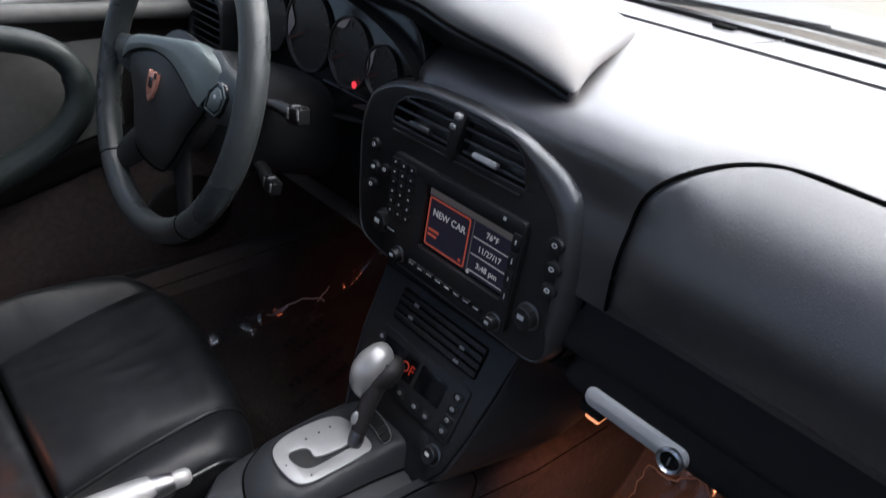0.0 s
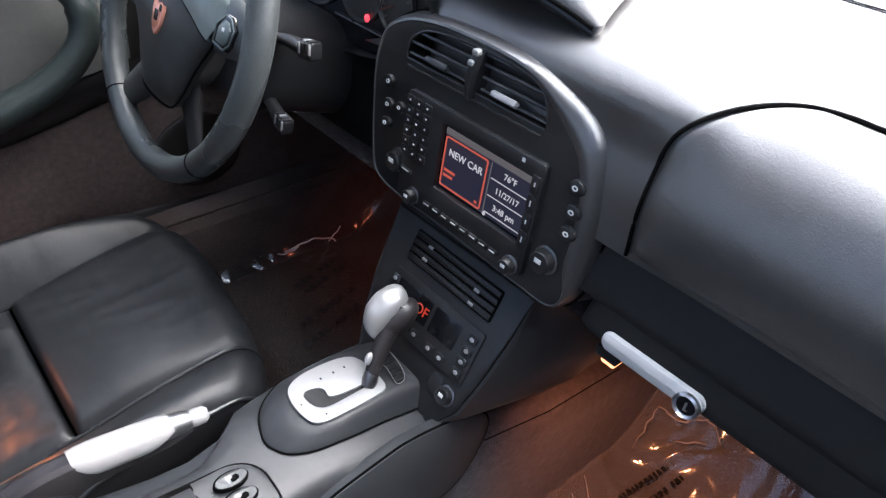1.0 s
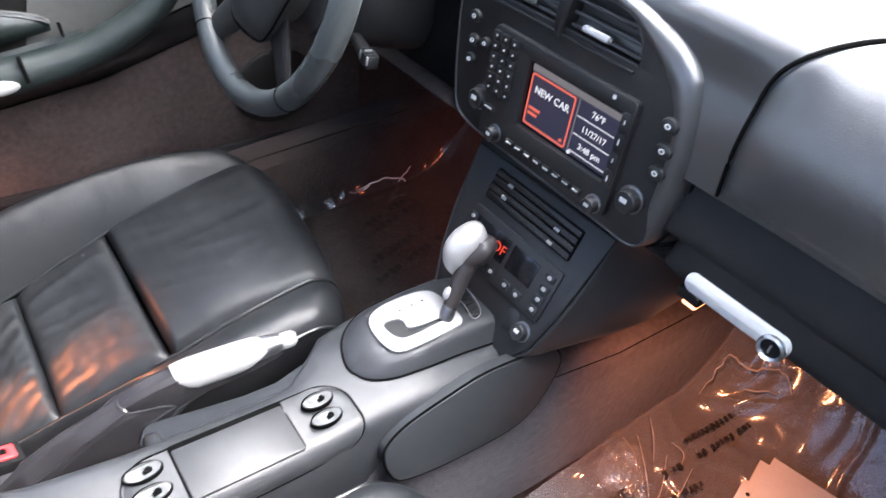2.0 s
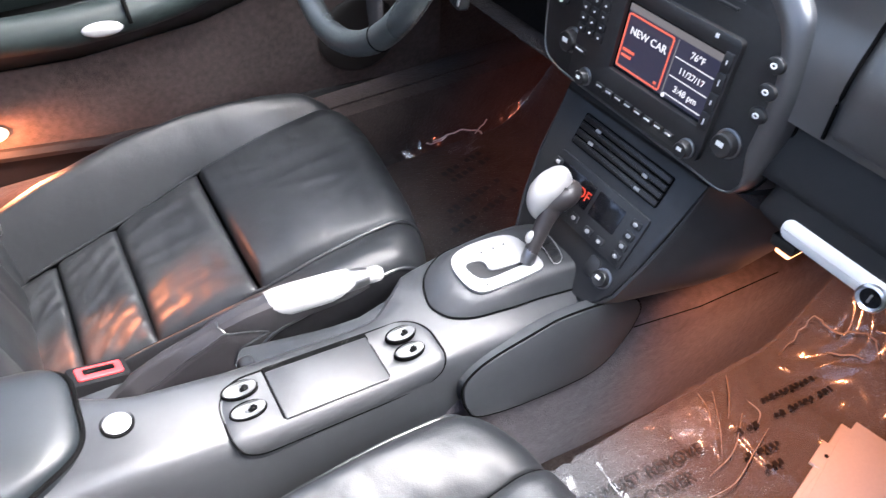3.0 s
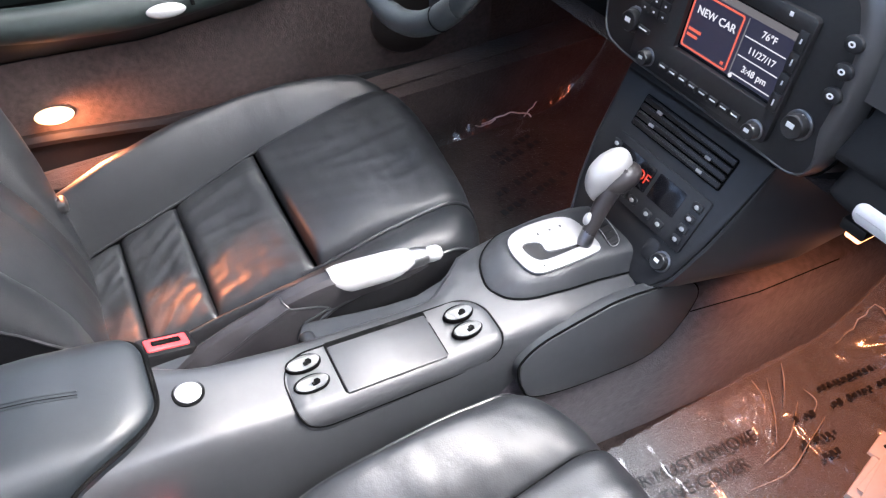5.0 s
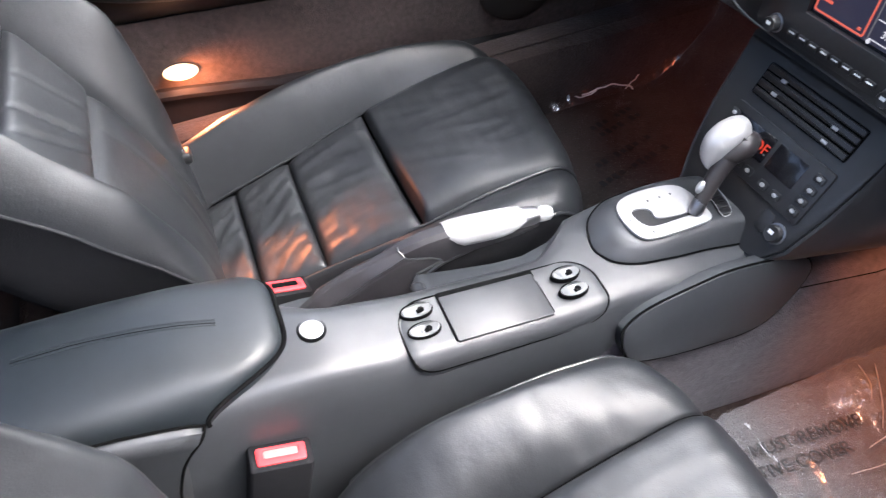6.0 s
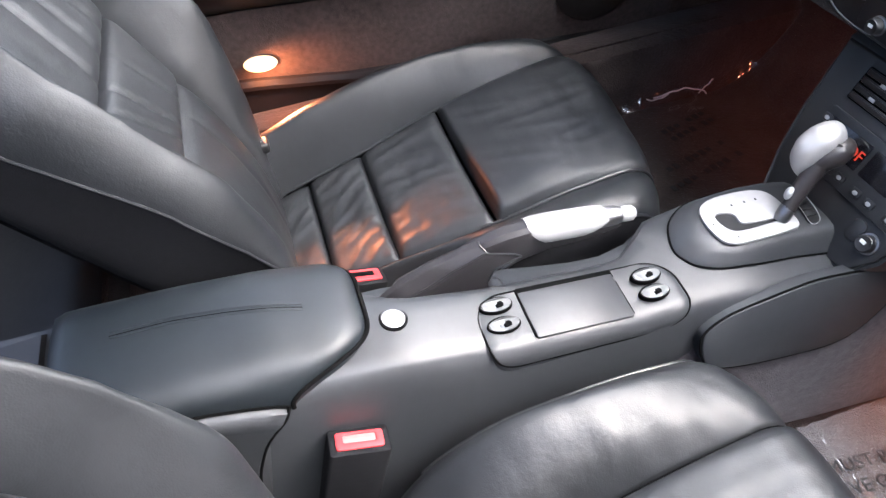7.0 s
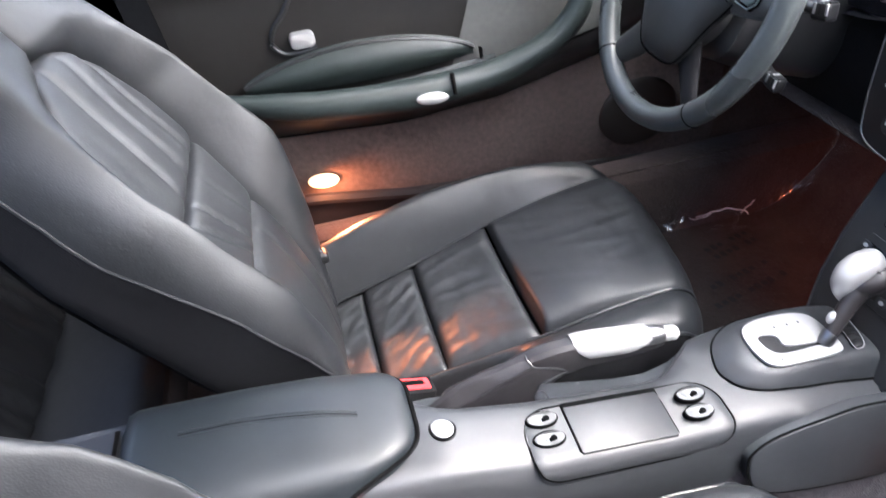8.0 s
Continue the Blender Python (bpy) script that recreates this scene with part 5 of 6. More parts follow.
# ---- seats ----
def seat(side, yc, dx, label):
    st = thing("bucket_seat", label, "seat", (dx, yc, 0.03), group="front seats")
    Y = lambda w: yc + side * w

    def front(s):
        r = 0.055
        th = clampf((s - 0.195) / r, 0, math.pi / 2)
        return min(s, 0.195) + r * math.sin(th), r * (1 - math.cos(th)) + max(0.0, s - 0.195 - r * math.pi / 2)

    def base_z(s):
        x = min(s, 0.25)
        return 0.221 + 0.25 * x - 0.55 * max(0.0, x - 0.05) ** 2

    def wi(s):
        return table(s, [(-0.36, 0.115), (-0.147, 0.130), (0.0, 0.150), (0.20, 0.158), (0.40, 0.158)])

    def bolster(s):
        return table(s, [(-0.36, 0.085), (-0.22, 0.098), (-0.10, 0.092), (0.0, 0.074), (0.12, 0.040), (0.20, 0.015), (0.27, 0.0), (0.4, 0.0)])

    wide = 0.028 if side < 0 else 0.0

    def cush(s, w, z):
        x, drop = front(s)
        x += (0.024 * ease(w, -0.17, 0.10) * (side > 0) - 0.040 * clampf(abs(w) / 0.235) ** 4) * ease(s, 0.0, 0.25)
        return Vector((x + dx, Y(w), max(z - drop, 0.075)))

    def panel(s0, s1, puff, wrinkle):
        def fn(u, v):
            s = s0 + (s1 - s0) * u
            w = wi(s) * (2 * v - 1) + wide * (1 - v)
            eu = 1 - (1 - clampf((s - s0) / 0.009)) ** 2 if s1 > 0.3 else 1 - abs(2 * u - 1) ** 8
            ev = 1 - abs(2 * v - 1) ** 10
            z = base_z(s) + puff * (eu * ev) ** 0.5 - 0.004 - 0.012 * (1 - (w / 0.16) ** 2) * ease(-s, -0.2, 0.1)
            q = noise.noise(Vector((w * 30 + 4 + 26 * s * s + 1.2 * math.sin(14 * s), s * 9 + w * 8, 2.0 * side)))
            q2 = noise.noise(Vector((s * 60, w * 18, 7.0 * side)))
            z += wrinkle * (0.7 * (1 - abs(q)) ** 3 + 0.3 * q2) * eu * ev
            if s1 > 0.3:
                z += 0.015 * ease(-w, -0.10, 0.10) * (eu * ev) ** 0.5 * (1 - ease(s, 0.05, 0.2))
            return cush(s, w, z)
        return fn

    for name, s0, s1, puff, wr in (("front_panel", 0.0, 0.37, 0.018, 0.0030), ("middle_panel", -0.147, -0.0035, 0.015, 0.0066), ("rear_panel", -0.245, -0.148, 0.014, 0.0058), ("rear_panel", -0.36, -0.246, 0.012, 0.005)):
        part(name, grid(panel(s0, s1, puff, wr), 90 if s1 - s0 > 0.2 else 30, 48), LEATHER, st, angle=75)
    for sg in (-1, 1):
        def fn(u, v, sg=sg):
            s = -0.36 + 0.73 * u
            zc, b, w0 = base_z(s) - 0.004, bolster(s), wi(s) - (wide if sg < 0 else 0.0)
            wo = 0.236 - (0.02 if sg > 0 else 0.05) * ease(-s, 0.12, 0.30)
            b *= 1.0 if sg > 0 else ease(s, -0.26, -0.02) * (0.5 if side > 0 else 1.0)
            prof = SECT[sg](zc, b, w0, wo) if side > 0 or sg > 0 else smooth_path([(w0, 0, zc), (w0 + 0.006, 0, zc + 0.10 * b + 0.006), (w0 + 0.030, 0, zc + 0.50 * b + 0.008), (wo - 0.045, 0, zc + 0.86 * b + 0.004), (wo - 0.016, 0, zc + 0.97 * b - 0.004), (wo + 0.004, 0, zc + 0.62 * b - 0.034), (wo, 0, 0.135), (wo - 0.012, 0, 0.08)], 4)
            k = v * (len(prof) - 1)
            i = min(int(k), len(prof) - 2)
            p = prof[i].lerp(prof[i + 1], k - i)
            q = noise.noise(Vector((s * 14, p.x * 40, 5 * side + sg)))
            q2 = (1 - abs(noise.noise(Vector((s * 24 + 5 * p.x, p.x * 7, 11 * side + sg))))) ** 7
            if side > 0 and sg < 0:
                p = p - Vector((0, 0, 0.065 * ease(p.x - w0, 0.002, 0.026) * (1 - ease(s, -0.12, 0.0))))
            return cush(s, sg * p.x, p.z + (0.0015 if side > 0 else 0.0008) * q - 0.0022 * q2 * math.sin(math.pi * clampf(v * 1.6)) * ease(s, -0.2, 0.05))
        SECT = {g: (lambda zc, b, w0, wo: smooth_path([(w0, 0, zc), (w0 + 0.006, 0, zc + 0.10 * b + 0.006), (w0 + 0.030, 0, zc + 0.62 * b + 0.009), (w0 + 0.055, 0, zc + b + 0.004), (wo - 0.006, 0, zc + 0.80 * b - 0.008), (wo + 0.004, 0, zc + 0.3 * b - 0.038), (wo, 0, 0.135), (wo - 0.012, 0, 0.08)], 4)) for g in (-1, 1)}
        cut = 0.60 if side > 0 and sg < 0 else 0.66
        part("bolster", grid(fn, 90, 22, v1=cut), LEATHER, st, angle=75)
        part("cushion_side", grid(fn, 60, 10, v0=cut), SIDE_CLOTH, st, "dark matt lower side of the cushion", angle=75)
        part("seam", tube([fn(0.1 + 0.83 * k / 46, 0.0) + Vector((0, 0, 0.0006)) for k in range(47)], 0.0015, 5), GAP, st)
        if sg > 0:
            part("piping", tube([fn(0.1 + 0.83 * k / 46, 0.020) + Vector((0, 0, 0.0016)) for k in range(47)], 0.0021, 7), LEATHER, st)
        elif side > 0:
            part("piping", tube([fn(0.46 + 0.47 * k / 46, 0.035) + Vector((0, 0, 0.0052)) for k in range(47)], 0.0026, 8), PIPING, st, "raised piping along the cushion's inner edge")
            part("seam", tube([fn(0.46 + 0.47 * k / 46, 0.075) + Vector((0, 0, 0.0012)) for k in range(47)], 0.0016, 6), GAP, st)
        part("edge_piping", tube([fn(0.30 + 0.66 * k / 46, cut) + Vector((0, 0, 0.0006)) for k in range(47)], 0.0028, 8), PIPING, st)
    part("base", box(Matrix.Translation((-0.05 + dx, yc, 0.085)), 0.52, 0.42, 0.07, 0.02), BLACK, st)
    for sg in (-1, 1):
        part("rail", box(Matrix.Translation((-0.05 + dx, Y(sg * 0.17), 0.036)), 0.5, 0.03, 0.034, 0.004), GREY_METAL, st)

    # backrest, leaning back
    CURVE = [(0.12, -0.298), (0.155, -0.302), (0.24, -0.316), (0.33, -0.345), (0.41, -0.385), (0.50, -0.440), (0.60, -0.497), (0.70, -0.550), (0.80, -0.600), (0.90, -0.652)]

    def lean(z):
        near = 0.0 if side > 0 else table(z, [(0.20, 0.0), (0.30, 0.012), (0.46, 0.045), (0.52, 0.056), (0.62, 0.052), (0.90, 0.05)])
        return (table(z - 0.02, CURVE) + table(z, CURVE) + table(z + 0.02, CURVE)) / 3 + near

    def back(z, w, h):
        slope = (lean(z + 0.02) - lean(z - 0.02)) / 0.04
        n = Vector((1, 0, -slope)).normalized()
        return Vector((lean(z) + dx, yc + side * w, z)) + n * h

    def wb(z):
        return table(z, [(0.12, 0.115), (0.30, 0.118), (0.40, 0.130), (0.50, 0.158), (0.58, 0.152), (0.64, 0.125), (0.675, 0.085), (0.695, 0.045), (0.70, 0.01)])

    def wo_b(z):
        return table(z, [(0.12, 0.175), (0.20, 0.190), (0.29, 0.212), (0.40, 0.232), (0.58, 0.232), (0.68, 0.205), (0.78, 0.155), (0.90, 0.105)])

    def bb(z, sg):
        if sg < 0:
            return table(z, [(0.12, 0.010), (0.22, 0.018), (0.30, 0.044), (0.42, 0.068), (0.55, 0.060), (0.70, 0.035), (0.90, 0.010)])
        return table(z, [(0.12, 0.004), (0.22, 0.012), (0.31, 0.036), (0.43, 0.080), (0.60, 0.058), (0.70, 0.038), (0.90, 0.010)])

    def edge_h(z, sg):
        if sg > 0:
            return table(z, [(0.12, -0.030), (0.28, 0.000), (0.46, 0.014), (0.57, -0.015), (0.71, -0.040), (0.90, -0.04)])
        return table(z, [(0.12, 0.0), (0.28, 0.034), (0.46, 0.016), (0.57, -0.015), (0.71, -0.040), (0.90, -0.04)])

    def pad(z0, z1, puff, wr, folds):
        def fn(u, v):
            z = z0 + (z1 - z0) * u
            w = wb(z) * (2 * v - 1)
            e = ((1 - abs(2 * u - 1) ** 8) * (1 - abs(2 * v - 1) ** 8)) ** 0.5
            q = 0.0
            for a, b, k, c in folds:
                q -= c * math.exp(-((w - a - b * (u - 0.5)) / k) ** 2) * math.sin(math.pi * clampf(0.1 + 0.85 * u)) ** 0.5
            q += wr * noise.noise(Vector((w * 22, z * 9, 3.0 * side)))
            return back(z, w, -0.010 + puff * e + q * e)
        return fn

    for z0, z1, puff, wr, folds in ((0.12, 0.399, 0.018, 0.002, ((0.03, 0.02, 0.006, 0.003),)), (0.401, 0.499, 0.018, 0.0015, ((-0.02, -0.03, 0.004, 0.006), (0.05, -0.02, 0.005, 0.003), (-0.06, -0.05, 0.004, 0.005))), (0.501, 0.70, 0.024, 0.003, ((-0.03, 0.03, 0.007, 0.006), (0.03, 0.02, 0.009, 0.004), (0.085, 0.0, 0.008, 0.004)))):
        part("back_pad", grid(pad(z0, z1, puff, wr, folds), 36, 60), LEATHER, st, angle=75)
    for sg in (-1, 1):
        def wing(u, v, sg=sg):
            z = 0.14 + 0.76 * u
            w0 = max(wb(z), 0.0) if z < 0.70 else 0.0
            b, wo, eh = bb(z, sg), wo_b(z), edge_h(z, sg)
            low = 1 - ease(z, 0.14, 0.30)
            prof = smooth_path([(w0, 0, -0.012), (w0 + 0.010, 0, 0.004 + 0.15 * b), (w0 + 0.45 * (wo - w0), 0, 0.80 * b + 0.004), (wo - 0.032, 0, b), (wo - 0.010, 0, b + 0.45 * (eh - b)), (wo, 0, eh), (wo - 0.004, 0, eh - 0.035), (wo - 0.010, 0, -0.085), (wo - 0.05, 0, -0.105)], 3)
            k = v * (len(prof) - 1)
            i = min(int(k), len(prof) - 2)
            p = prof[i].lerp(prof[i + 1], k - i)
            q = noise.noise(Vector((z * 9, p.x * 30, 9 * side + sg)))
            q += 0.8 * (1 - abs(noise.noise(Vector((z * 22 + p.x * 14, p.x * 8, 2 * side + sg))))) ** 6
            top = 1 - 0.9 * ease(z, 0.82, 0.90)
            return back(z, sg * p.x * (1 - 0.06 * low), (p.z + 0.0016 * q) * top + 0.01 * (1 - top))
        part("back_bolster", grid(wing, 64, 20, v1=15 / 24), LEATHER, st, angle=75)
        part("back_side", grid(wing, 40, 10, v0=15 / 24), SIDE_CLOTH, st, "dark matt side trim", angle=75)
        part("piping", tube([wing(0.17 + 0.75 * k / 40, 15 / 24) for k in range(41)], 0.0020, 6), LEATHER, st)
    part("back_shell", grid(lambda u, v: back(0.14 + 0.74 * u, (wo_b(0.14 + 0.74 * u) - 0.03) * (2 * v - 1), -0.104), 20, 10), BLACK, st, "black plastic back shell")
    # hinge lever and belt buckle
    part("hinge_cover", box(Matrix.Translation((-0.304 + dx, Y(0.152), 0.234)), 0.030, 0.028, 0.020, 0.006, 3), BLACK, st)
    part("tilt_lever", box(axes((-0.303 + dx, Y(0.150), 0.246), (1, 0, 0.3), (0, 1, 0)), 0.014, 0.010, 0.006, 0.002), CHROME, st, "chrome tilt lever")
    return st


seat(1, 0.360, 0.0, "black leather driver's seat with creased cushion panels")
seat(-1, -0.335, -0.072, "black leather passenger seat with creased bolsters")

for name, p, yaw, tall in (("driver", Vector((-0.213, 0.139, 0.272)), 8, 0.06), ("passenger", Vector((-0.268, -0.086, 0.282)), -4, 0.13)):
    bk = thing("seat_belt_buckle", "black seat belt buckle with red release button" + (" beside the handbrake" if name == "driver" else " on a tall stalk"), "buckle", p - Vector((0, 0, tall)), group="belt buckles")
    m = axes(p, Matrix.Rotation(radians(yaw), 3, "Z") @ Vector((0, -1, 0)), Matrix.Rotation(radians(yaw), 3, "Z") @ Vector((0.92, 0, -0.38 if name == "driver" else -0.25)))
    m = m @ Matrix.Rotation(radians(90), 4, "Z")
    part("housing", slab(m, outline_rect(0.064, 0.032, 0.004, 3), -tall, 0.0, 0.003), SIDE_CLOTH, bk)
    rb = part("red_button", slab(m, outline_rect(0.050, 0.020, 0.003, 3, 0, 0), 0.0, 0.0022, 0.001, hole=outline_rect(0.034, 0.009, 0.002, 3, 0, 0.002)), RED_BUTTON, bk, "red release button")
    # paler red in the middle of the passenger's button, dark in the driver's
    part("red_pad", slab(m, outline_rect(0.034, 0.009, 0.002, 3, 0, 0.002), -0.001, 0.0012, 0.0004), RED_PALE if name == "passenger" else GAP, bk, "pale red release pad" if name == "passenger" else "dark recess in the button")
    if name == "driver":
        part("slot", box(at(m, 0, 0.002, 0.0014), 0.020, 0.004, 0.001, 0.0003), GAP, bk)

# ---- back seats ----
for side in (1, -1):
    rs = thing("back_seat", "black pleated leather back seat in shadow", "back seat", (-0.85, side * 0.36, 0.1), group="back seats")

    def rback(u, v, side=side):
        z = 0.13 + 0.52 * u
        e = ((1 - abs(2 * u - 1) ** 6) * (1 - abs(2 * v - 1) ** 6)) ** 0.5
        x = -0.80 - 0.20 * u + 0.035 * e
        y = 0.10 + 0.615 * v
        q = noise.noise(Vector((v * 17 + 2 * math.sin(2 * u), u * 2.5, 4)))
        return Vector((x + 0.016 * (1 - abs(q)) ** 3 * e, side * y, z))

    def rcush(u, v, side=side):
        x = -0.80 + 0.20 * u
        y = 0.10 + 0.615 * v
        e = ((1 - abs(2 * u - 1) ** 6) * (1 - abs(2 * v - 1) ** 6)) ** 0.5
        return Vector((x, side * y, 0.12 + 0.05 * e + 0.01 * u))
    part("backrest", grid(rback, 24, 100), LEATHER, rs, angle=75)
    part("cushion", grid(rcush, 20, 24), LEATHER, rs, angle=75)
    part("base", box(Matrix.Translation((-0.95, side * 0.37, 0.28)), 0.25, 0.5, 0.40, 0.02), BLACK, rs)

# ---- driver's door ----
door = thing("door_1", "closed driver's door with dark leather upper and carpeted lower panel", "car door", (0.0, 0.72, 0.18), kind="structure")
part("shell", box(Matrix.Translation((-0.05, 0.745, 0.310)), 1.30, 0.05, 0.75, 0.01), BLACK, door)
# the ledge's paler grey stands in for skylight on the door top
part("window_ledge", box(Matrix.Translation((-0.05, 0.715, 0.692)), 1.10, 0.11, 0.012, 0.005), DOOR_PALE, door, "ledge below the window, skylight painted in as pale grey")


def lower(u, v):
    x = -0.48 + 1.05 * u
    top = table(x, [(-0.48, 0.385), (-0.27, 0.375), (-0.1, 0.362), (0.1, 0.375), (0.3, 0.42), (0.57, 0.50)])
    bot = table(x, [(-0.48, 0.262), (-0.3, 0.250), (-0.1, 0.215), (0.27, 0.187), (0.57, 0.160)])
    return Vector((x, 0.690 + 0.012 * (2 * v - 1) ** 2 - 0.004 + 0.0015 * noise.noise(Vector((x * 20, v * 8, 0))), bot + (top - bot) * v))


part("lower_panel", grid(lower, 50, 14), DOOR_SUEDE, door, "grey-brown carpeted lower panel")
part("bottom_trim", tube([lower(k / 20, 0.0) + Vector((0, 0.004, -0.012)) for k in range(21)], 0.014, 8), BLACK, door)
part("belt_strip", grid(lambda u, v: lower(u, 1.0) + Vector((0, 0.004 - 0.050 * math.sin(math.pi * 0.5 * v), 0.075 * v)), 40, 6), BLACK, door)


def upper(u, v):
    x = -0.48 + 1.05 * u
    z0, z1 = table(x, [(-0.48, 0.42), (0.1, 0.44), (0.57, 0.54)]), table(x, [(-0.48, 0.72), (0.57, 0.66)])
    y = 0.682 - 0.012 * math.sin(math.pi * v) - 0.03 * ease(v, 0.75, 1.0)
    return Vector((x, y, z0 + (z1 - z0) * v))


part("upper_panel", grid(upper, 40, 18), DOOR_DARK, door, "dark brown-black upper panel")
part("top_rail", tube([upper(k / 20, 1.0) + Vector((0, 0.014, -0.004)) for k in range(21)], 0.016, 10), DOOR_PALE, door)
arm_path = smooth_path([(-0.42, 0.655, 0.488), (-0.34, 0.630, 0.476), (-0.22, 0.612, 0.462), (-0.08, 0.606, 0.456), (0.03, 0.604, 0.462), (0.10, 0.602, 0.478), (0.17, 0.602, 0.510), (0.215, 0.606, 0.556), (0.218, 0.614, 0.605), (0.185, 0.626, 0.642), (0.11, 0.638, 0.662), (0.02, 0.645, 0.670), (-0.10, 0.655, 0.672)], 6)
part("armrest", tube(arm_path, [table(p.x, [(-0.42, 0.014), (-0.3, 0.024), (-0.1, 0.028), (0.05, 0.025), (0.22, 0.021)]) if p.z < 0.6 else 0.018 for p in arm_path], 14), DOOR_SKIN, door, "dark leather armrest sweeping into a pull handle")
part("armrest_shelf", grid(lambda u, v: Vector((-0.42 + 0.50 * u, 0.612 + 0.05 * v + 0.03 * (1 - math.sin(math.pi * u)) * (1 - v), 0.478 - 0.016 * math.sin(math.pi * u) - 0.020 * math.sin(math.pi * v))), 30, 8), DOOR_SKIN, door)
# bowl above the armrest
part("pocket", grid(lambda u, v: Vector((-0.36 + 0.40 * u, 0.662 - 0.022 * math.sin(math.pi * v) * math.sin(math.pi * u) ** 0.5, 0.485 - 0.012 * math.sin(math.pi * u) + v * (0.012 + 0.062 * math.sin(math.pi * (0.015 + 0.97 * u)) ** 0.7))), 30, 10), DOOR_SKIN, door, "dark green-grey leather pocket")
part("pocket_edge", tube([Vector((-0.36 + 0.40 * k / 24, 0.658, 0.489 - 0.012 * math.sin(math.pi * k / 24) + 0.002 + 0.062 * math.sin(math.pi * (0.015 + 0.97 * k / 24)) ** 0.7)) for k in range(25)], 0.004, 6), BLACK, door)
part("joint_gap", box(axes((-0.019, 0.583, 0.472), (1, 0, 0), (0.1, 0.3, 1)), 0.0055, 0.036, 0.012, 0.001), GAP, door)
part("joint_gap", box(axes((0.051, 0.652, 0.487), (1, 0, 0), (0.1, 0.1, 1)), 0.004, 0.020, 0.012, 0.001), GAP, door)
part("door_opener", dome(axes((-0.058, 0.580, 0.455), (1, 0, -0.06), (0.0, 0.30, 1)), outline_oval(0.058, 0.022, 26), 0, 0.008, 5), SILVER_PAINT, door, "satin silver oval door opener")
part("opener_seat", dome(axes((-0.058, 0.586, 0.455), (1, 0, -0.06), (0.0, 0.30, 1)), outline_oval(0.068, 0.030, 26), 0, 0.006, 4), BLACK, door)
part("lock_button", slab(axes((-0.249, 0.666, 0.562), (1, 0, 0.02), (0, -0.1, 1)), outline_rect(0.042, 0.027, 0.010, 5), -0.006, 0.008, 0.004), SILVER_PAINT, door, "light grey round-cornered lock button")
part("lock_surround", tube(smooth_path([(-0.245, 0.672, 0.66), (-0.257, 0.669, 0.628), (-0.272, 0.668, 0.606), (-0.290, 0.668, 0.587), (-0.298, 0.668, 0.562), (-0.283, 0.668, 0.544), (-0.254, 0.667, 0.541), (-0.226, 0.668, 0.546)], 5), 0.0045, 7), BLACK, door)
part("front_panel", grid(lambda u, v: upper(clampf((0.48 + (-0.005 + 0.30 * u) + 0.06 * (1 - u) * v) / 1.05), 0.02 + 0.75 * v) + Vector((0, -0.004, 0)), 24, 16), DOOR_PALE, door, "paler grey panel behind the pull handle")
part("speaker_ring", dome(axes((0.385, 0.685, 0.285), (1, 0, -0.1), (0, 0, 1)), outline_oval(0.172, 0.15, 30), 0, 0.009, 5, 3.0), DOOR_DARK, door, "black door speaker cover")
lampring = part("courtesy_lamp", slab(axes((-0.268, 0.684, 0.283), (1, 0, -0.08), (0, 0, 1)), outline_oval(0.057, 0.029, 28), -0.004, 0.003, 0.002), DOOR_SUEDE, door)
part("lens", dome(axes((-0.268, 0.680, 0.283), (1, 0, -0.08), (0, 0, 1)), outline_oval(0.060, 0.031, 28), 0, 0.009, 5), LAMP_GLOW, lampring, "glowing warm courtesy lamp lens")

side_glass = thing("door_window", "raised clear door window", "car window", (0, 0.72, 0.7), kind="structure")
g = part("pane", box(axes((-0.05, 0.70, 0.93), (1, 0, 0), (0, -0.2, 1)), 1.1, 0.46, 0.004, 0.001), GLASS, side_glass)
g.visible_shadow = False

for sg in (1, -1):
    frame_ = thing("roof_frame", "dark roof rail and pillars beside the door window", "roof pillar", (-0.5, sg * 0.7, 0.7), kind="structure")
    part("rail", tube([(0.26, sg * 0.585, 1.12), (-0.2, sg * 0.57, 1.135), (-0.55, sg * 0.565, 1.13), (-0.80, sg * 0.56, 1.09)], 0.024, 10), SOFT_DARK, frame_)
    part("pillar", tube([(-0.50, sg * 0.725, 0.70), (-0.53, sg * 0.66, 0.92), (-0.56, sg * 0.57, 1.12)], 0.026, 10), SOFT_DARK, frame_)
    part("pillar", tube([(-1.27, sg * 0.70, 0.72), (-1.06, sg * 0.64, 0.93), (-0.79, sg * 0.56, 1.09)], 0.028, 10), SOFT_DARK, frame_)
right_glass = thing("door_window", "raised clear door window", "car window", (0, -0.74, 0.6), kind="structure")
g = part("pane", box(axes((-0.05, -0.69, 0.82), (1, 0, 0), (0, 0.26, 1)), 1.0, 0.62, 0.004, 0.001), GLASS, right_glass)
g.visible_shadow = False

# belt strap lying at the sill behind the seat
strap = thing("seat_belt", "black seat belt webbing running down to the sill", "seat belt", (-0.33, 0.60, 0.18))
part("webbing", loft([[p + Vector((0, 0.0, 0)) + o for o in (Vector((0.022, 0, 0.001)), Vector((-0.022, 0, 0.001)), Vector((-0.022, 0.002, -0.001)), Vector((0.022, 0.002, -0.001)))] for p in smooth_path([(-0.27, 0.60, 0.178), (-0.33, 0.62, 0.185), (-0.40, 0.64, 0.23), (-0.46, 0.66, 0.45), (-0.50, 0.67, 0.80)], 5)]), SIDE_CLOTH, strap)
sill_plate = part("sill_plate", box(Matrix.Translation((0.12, 0.655, 0.177)), 1.08, 0.045, 0.006, 0.0025), CARPET)
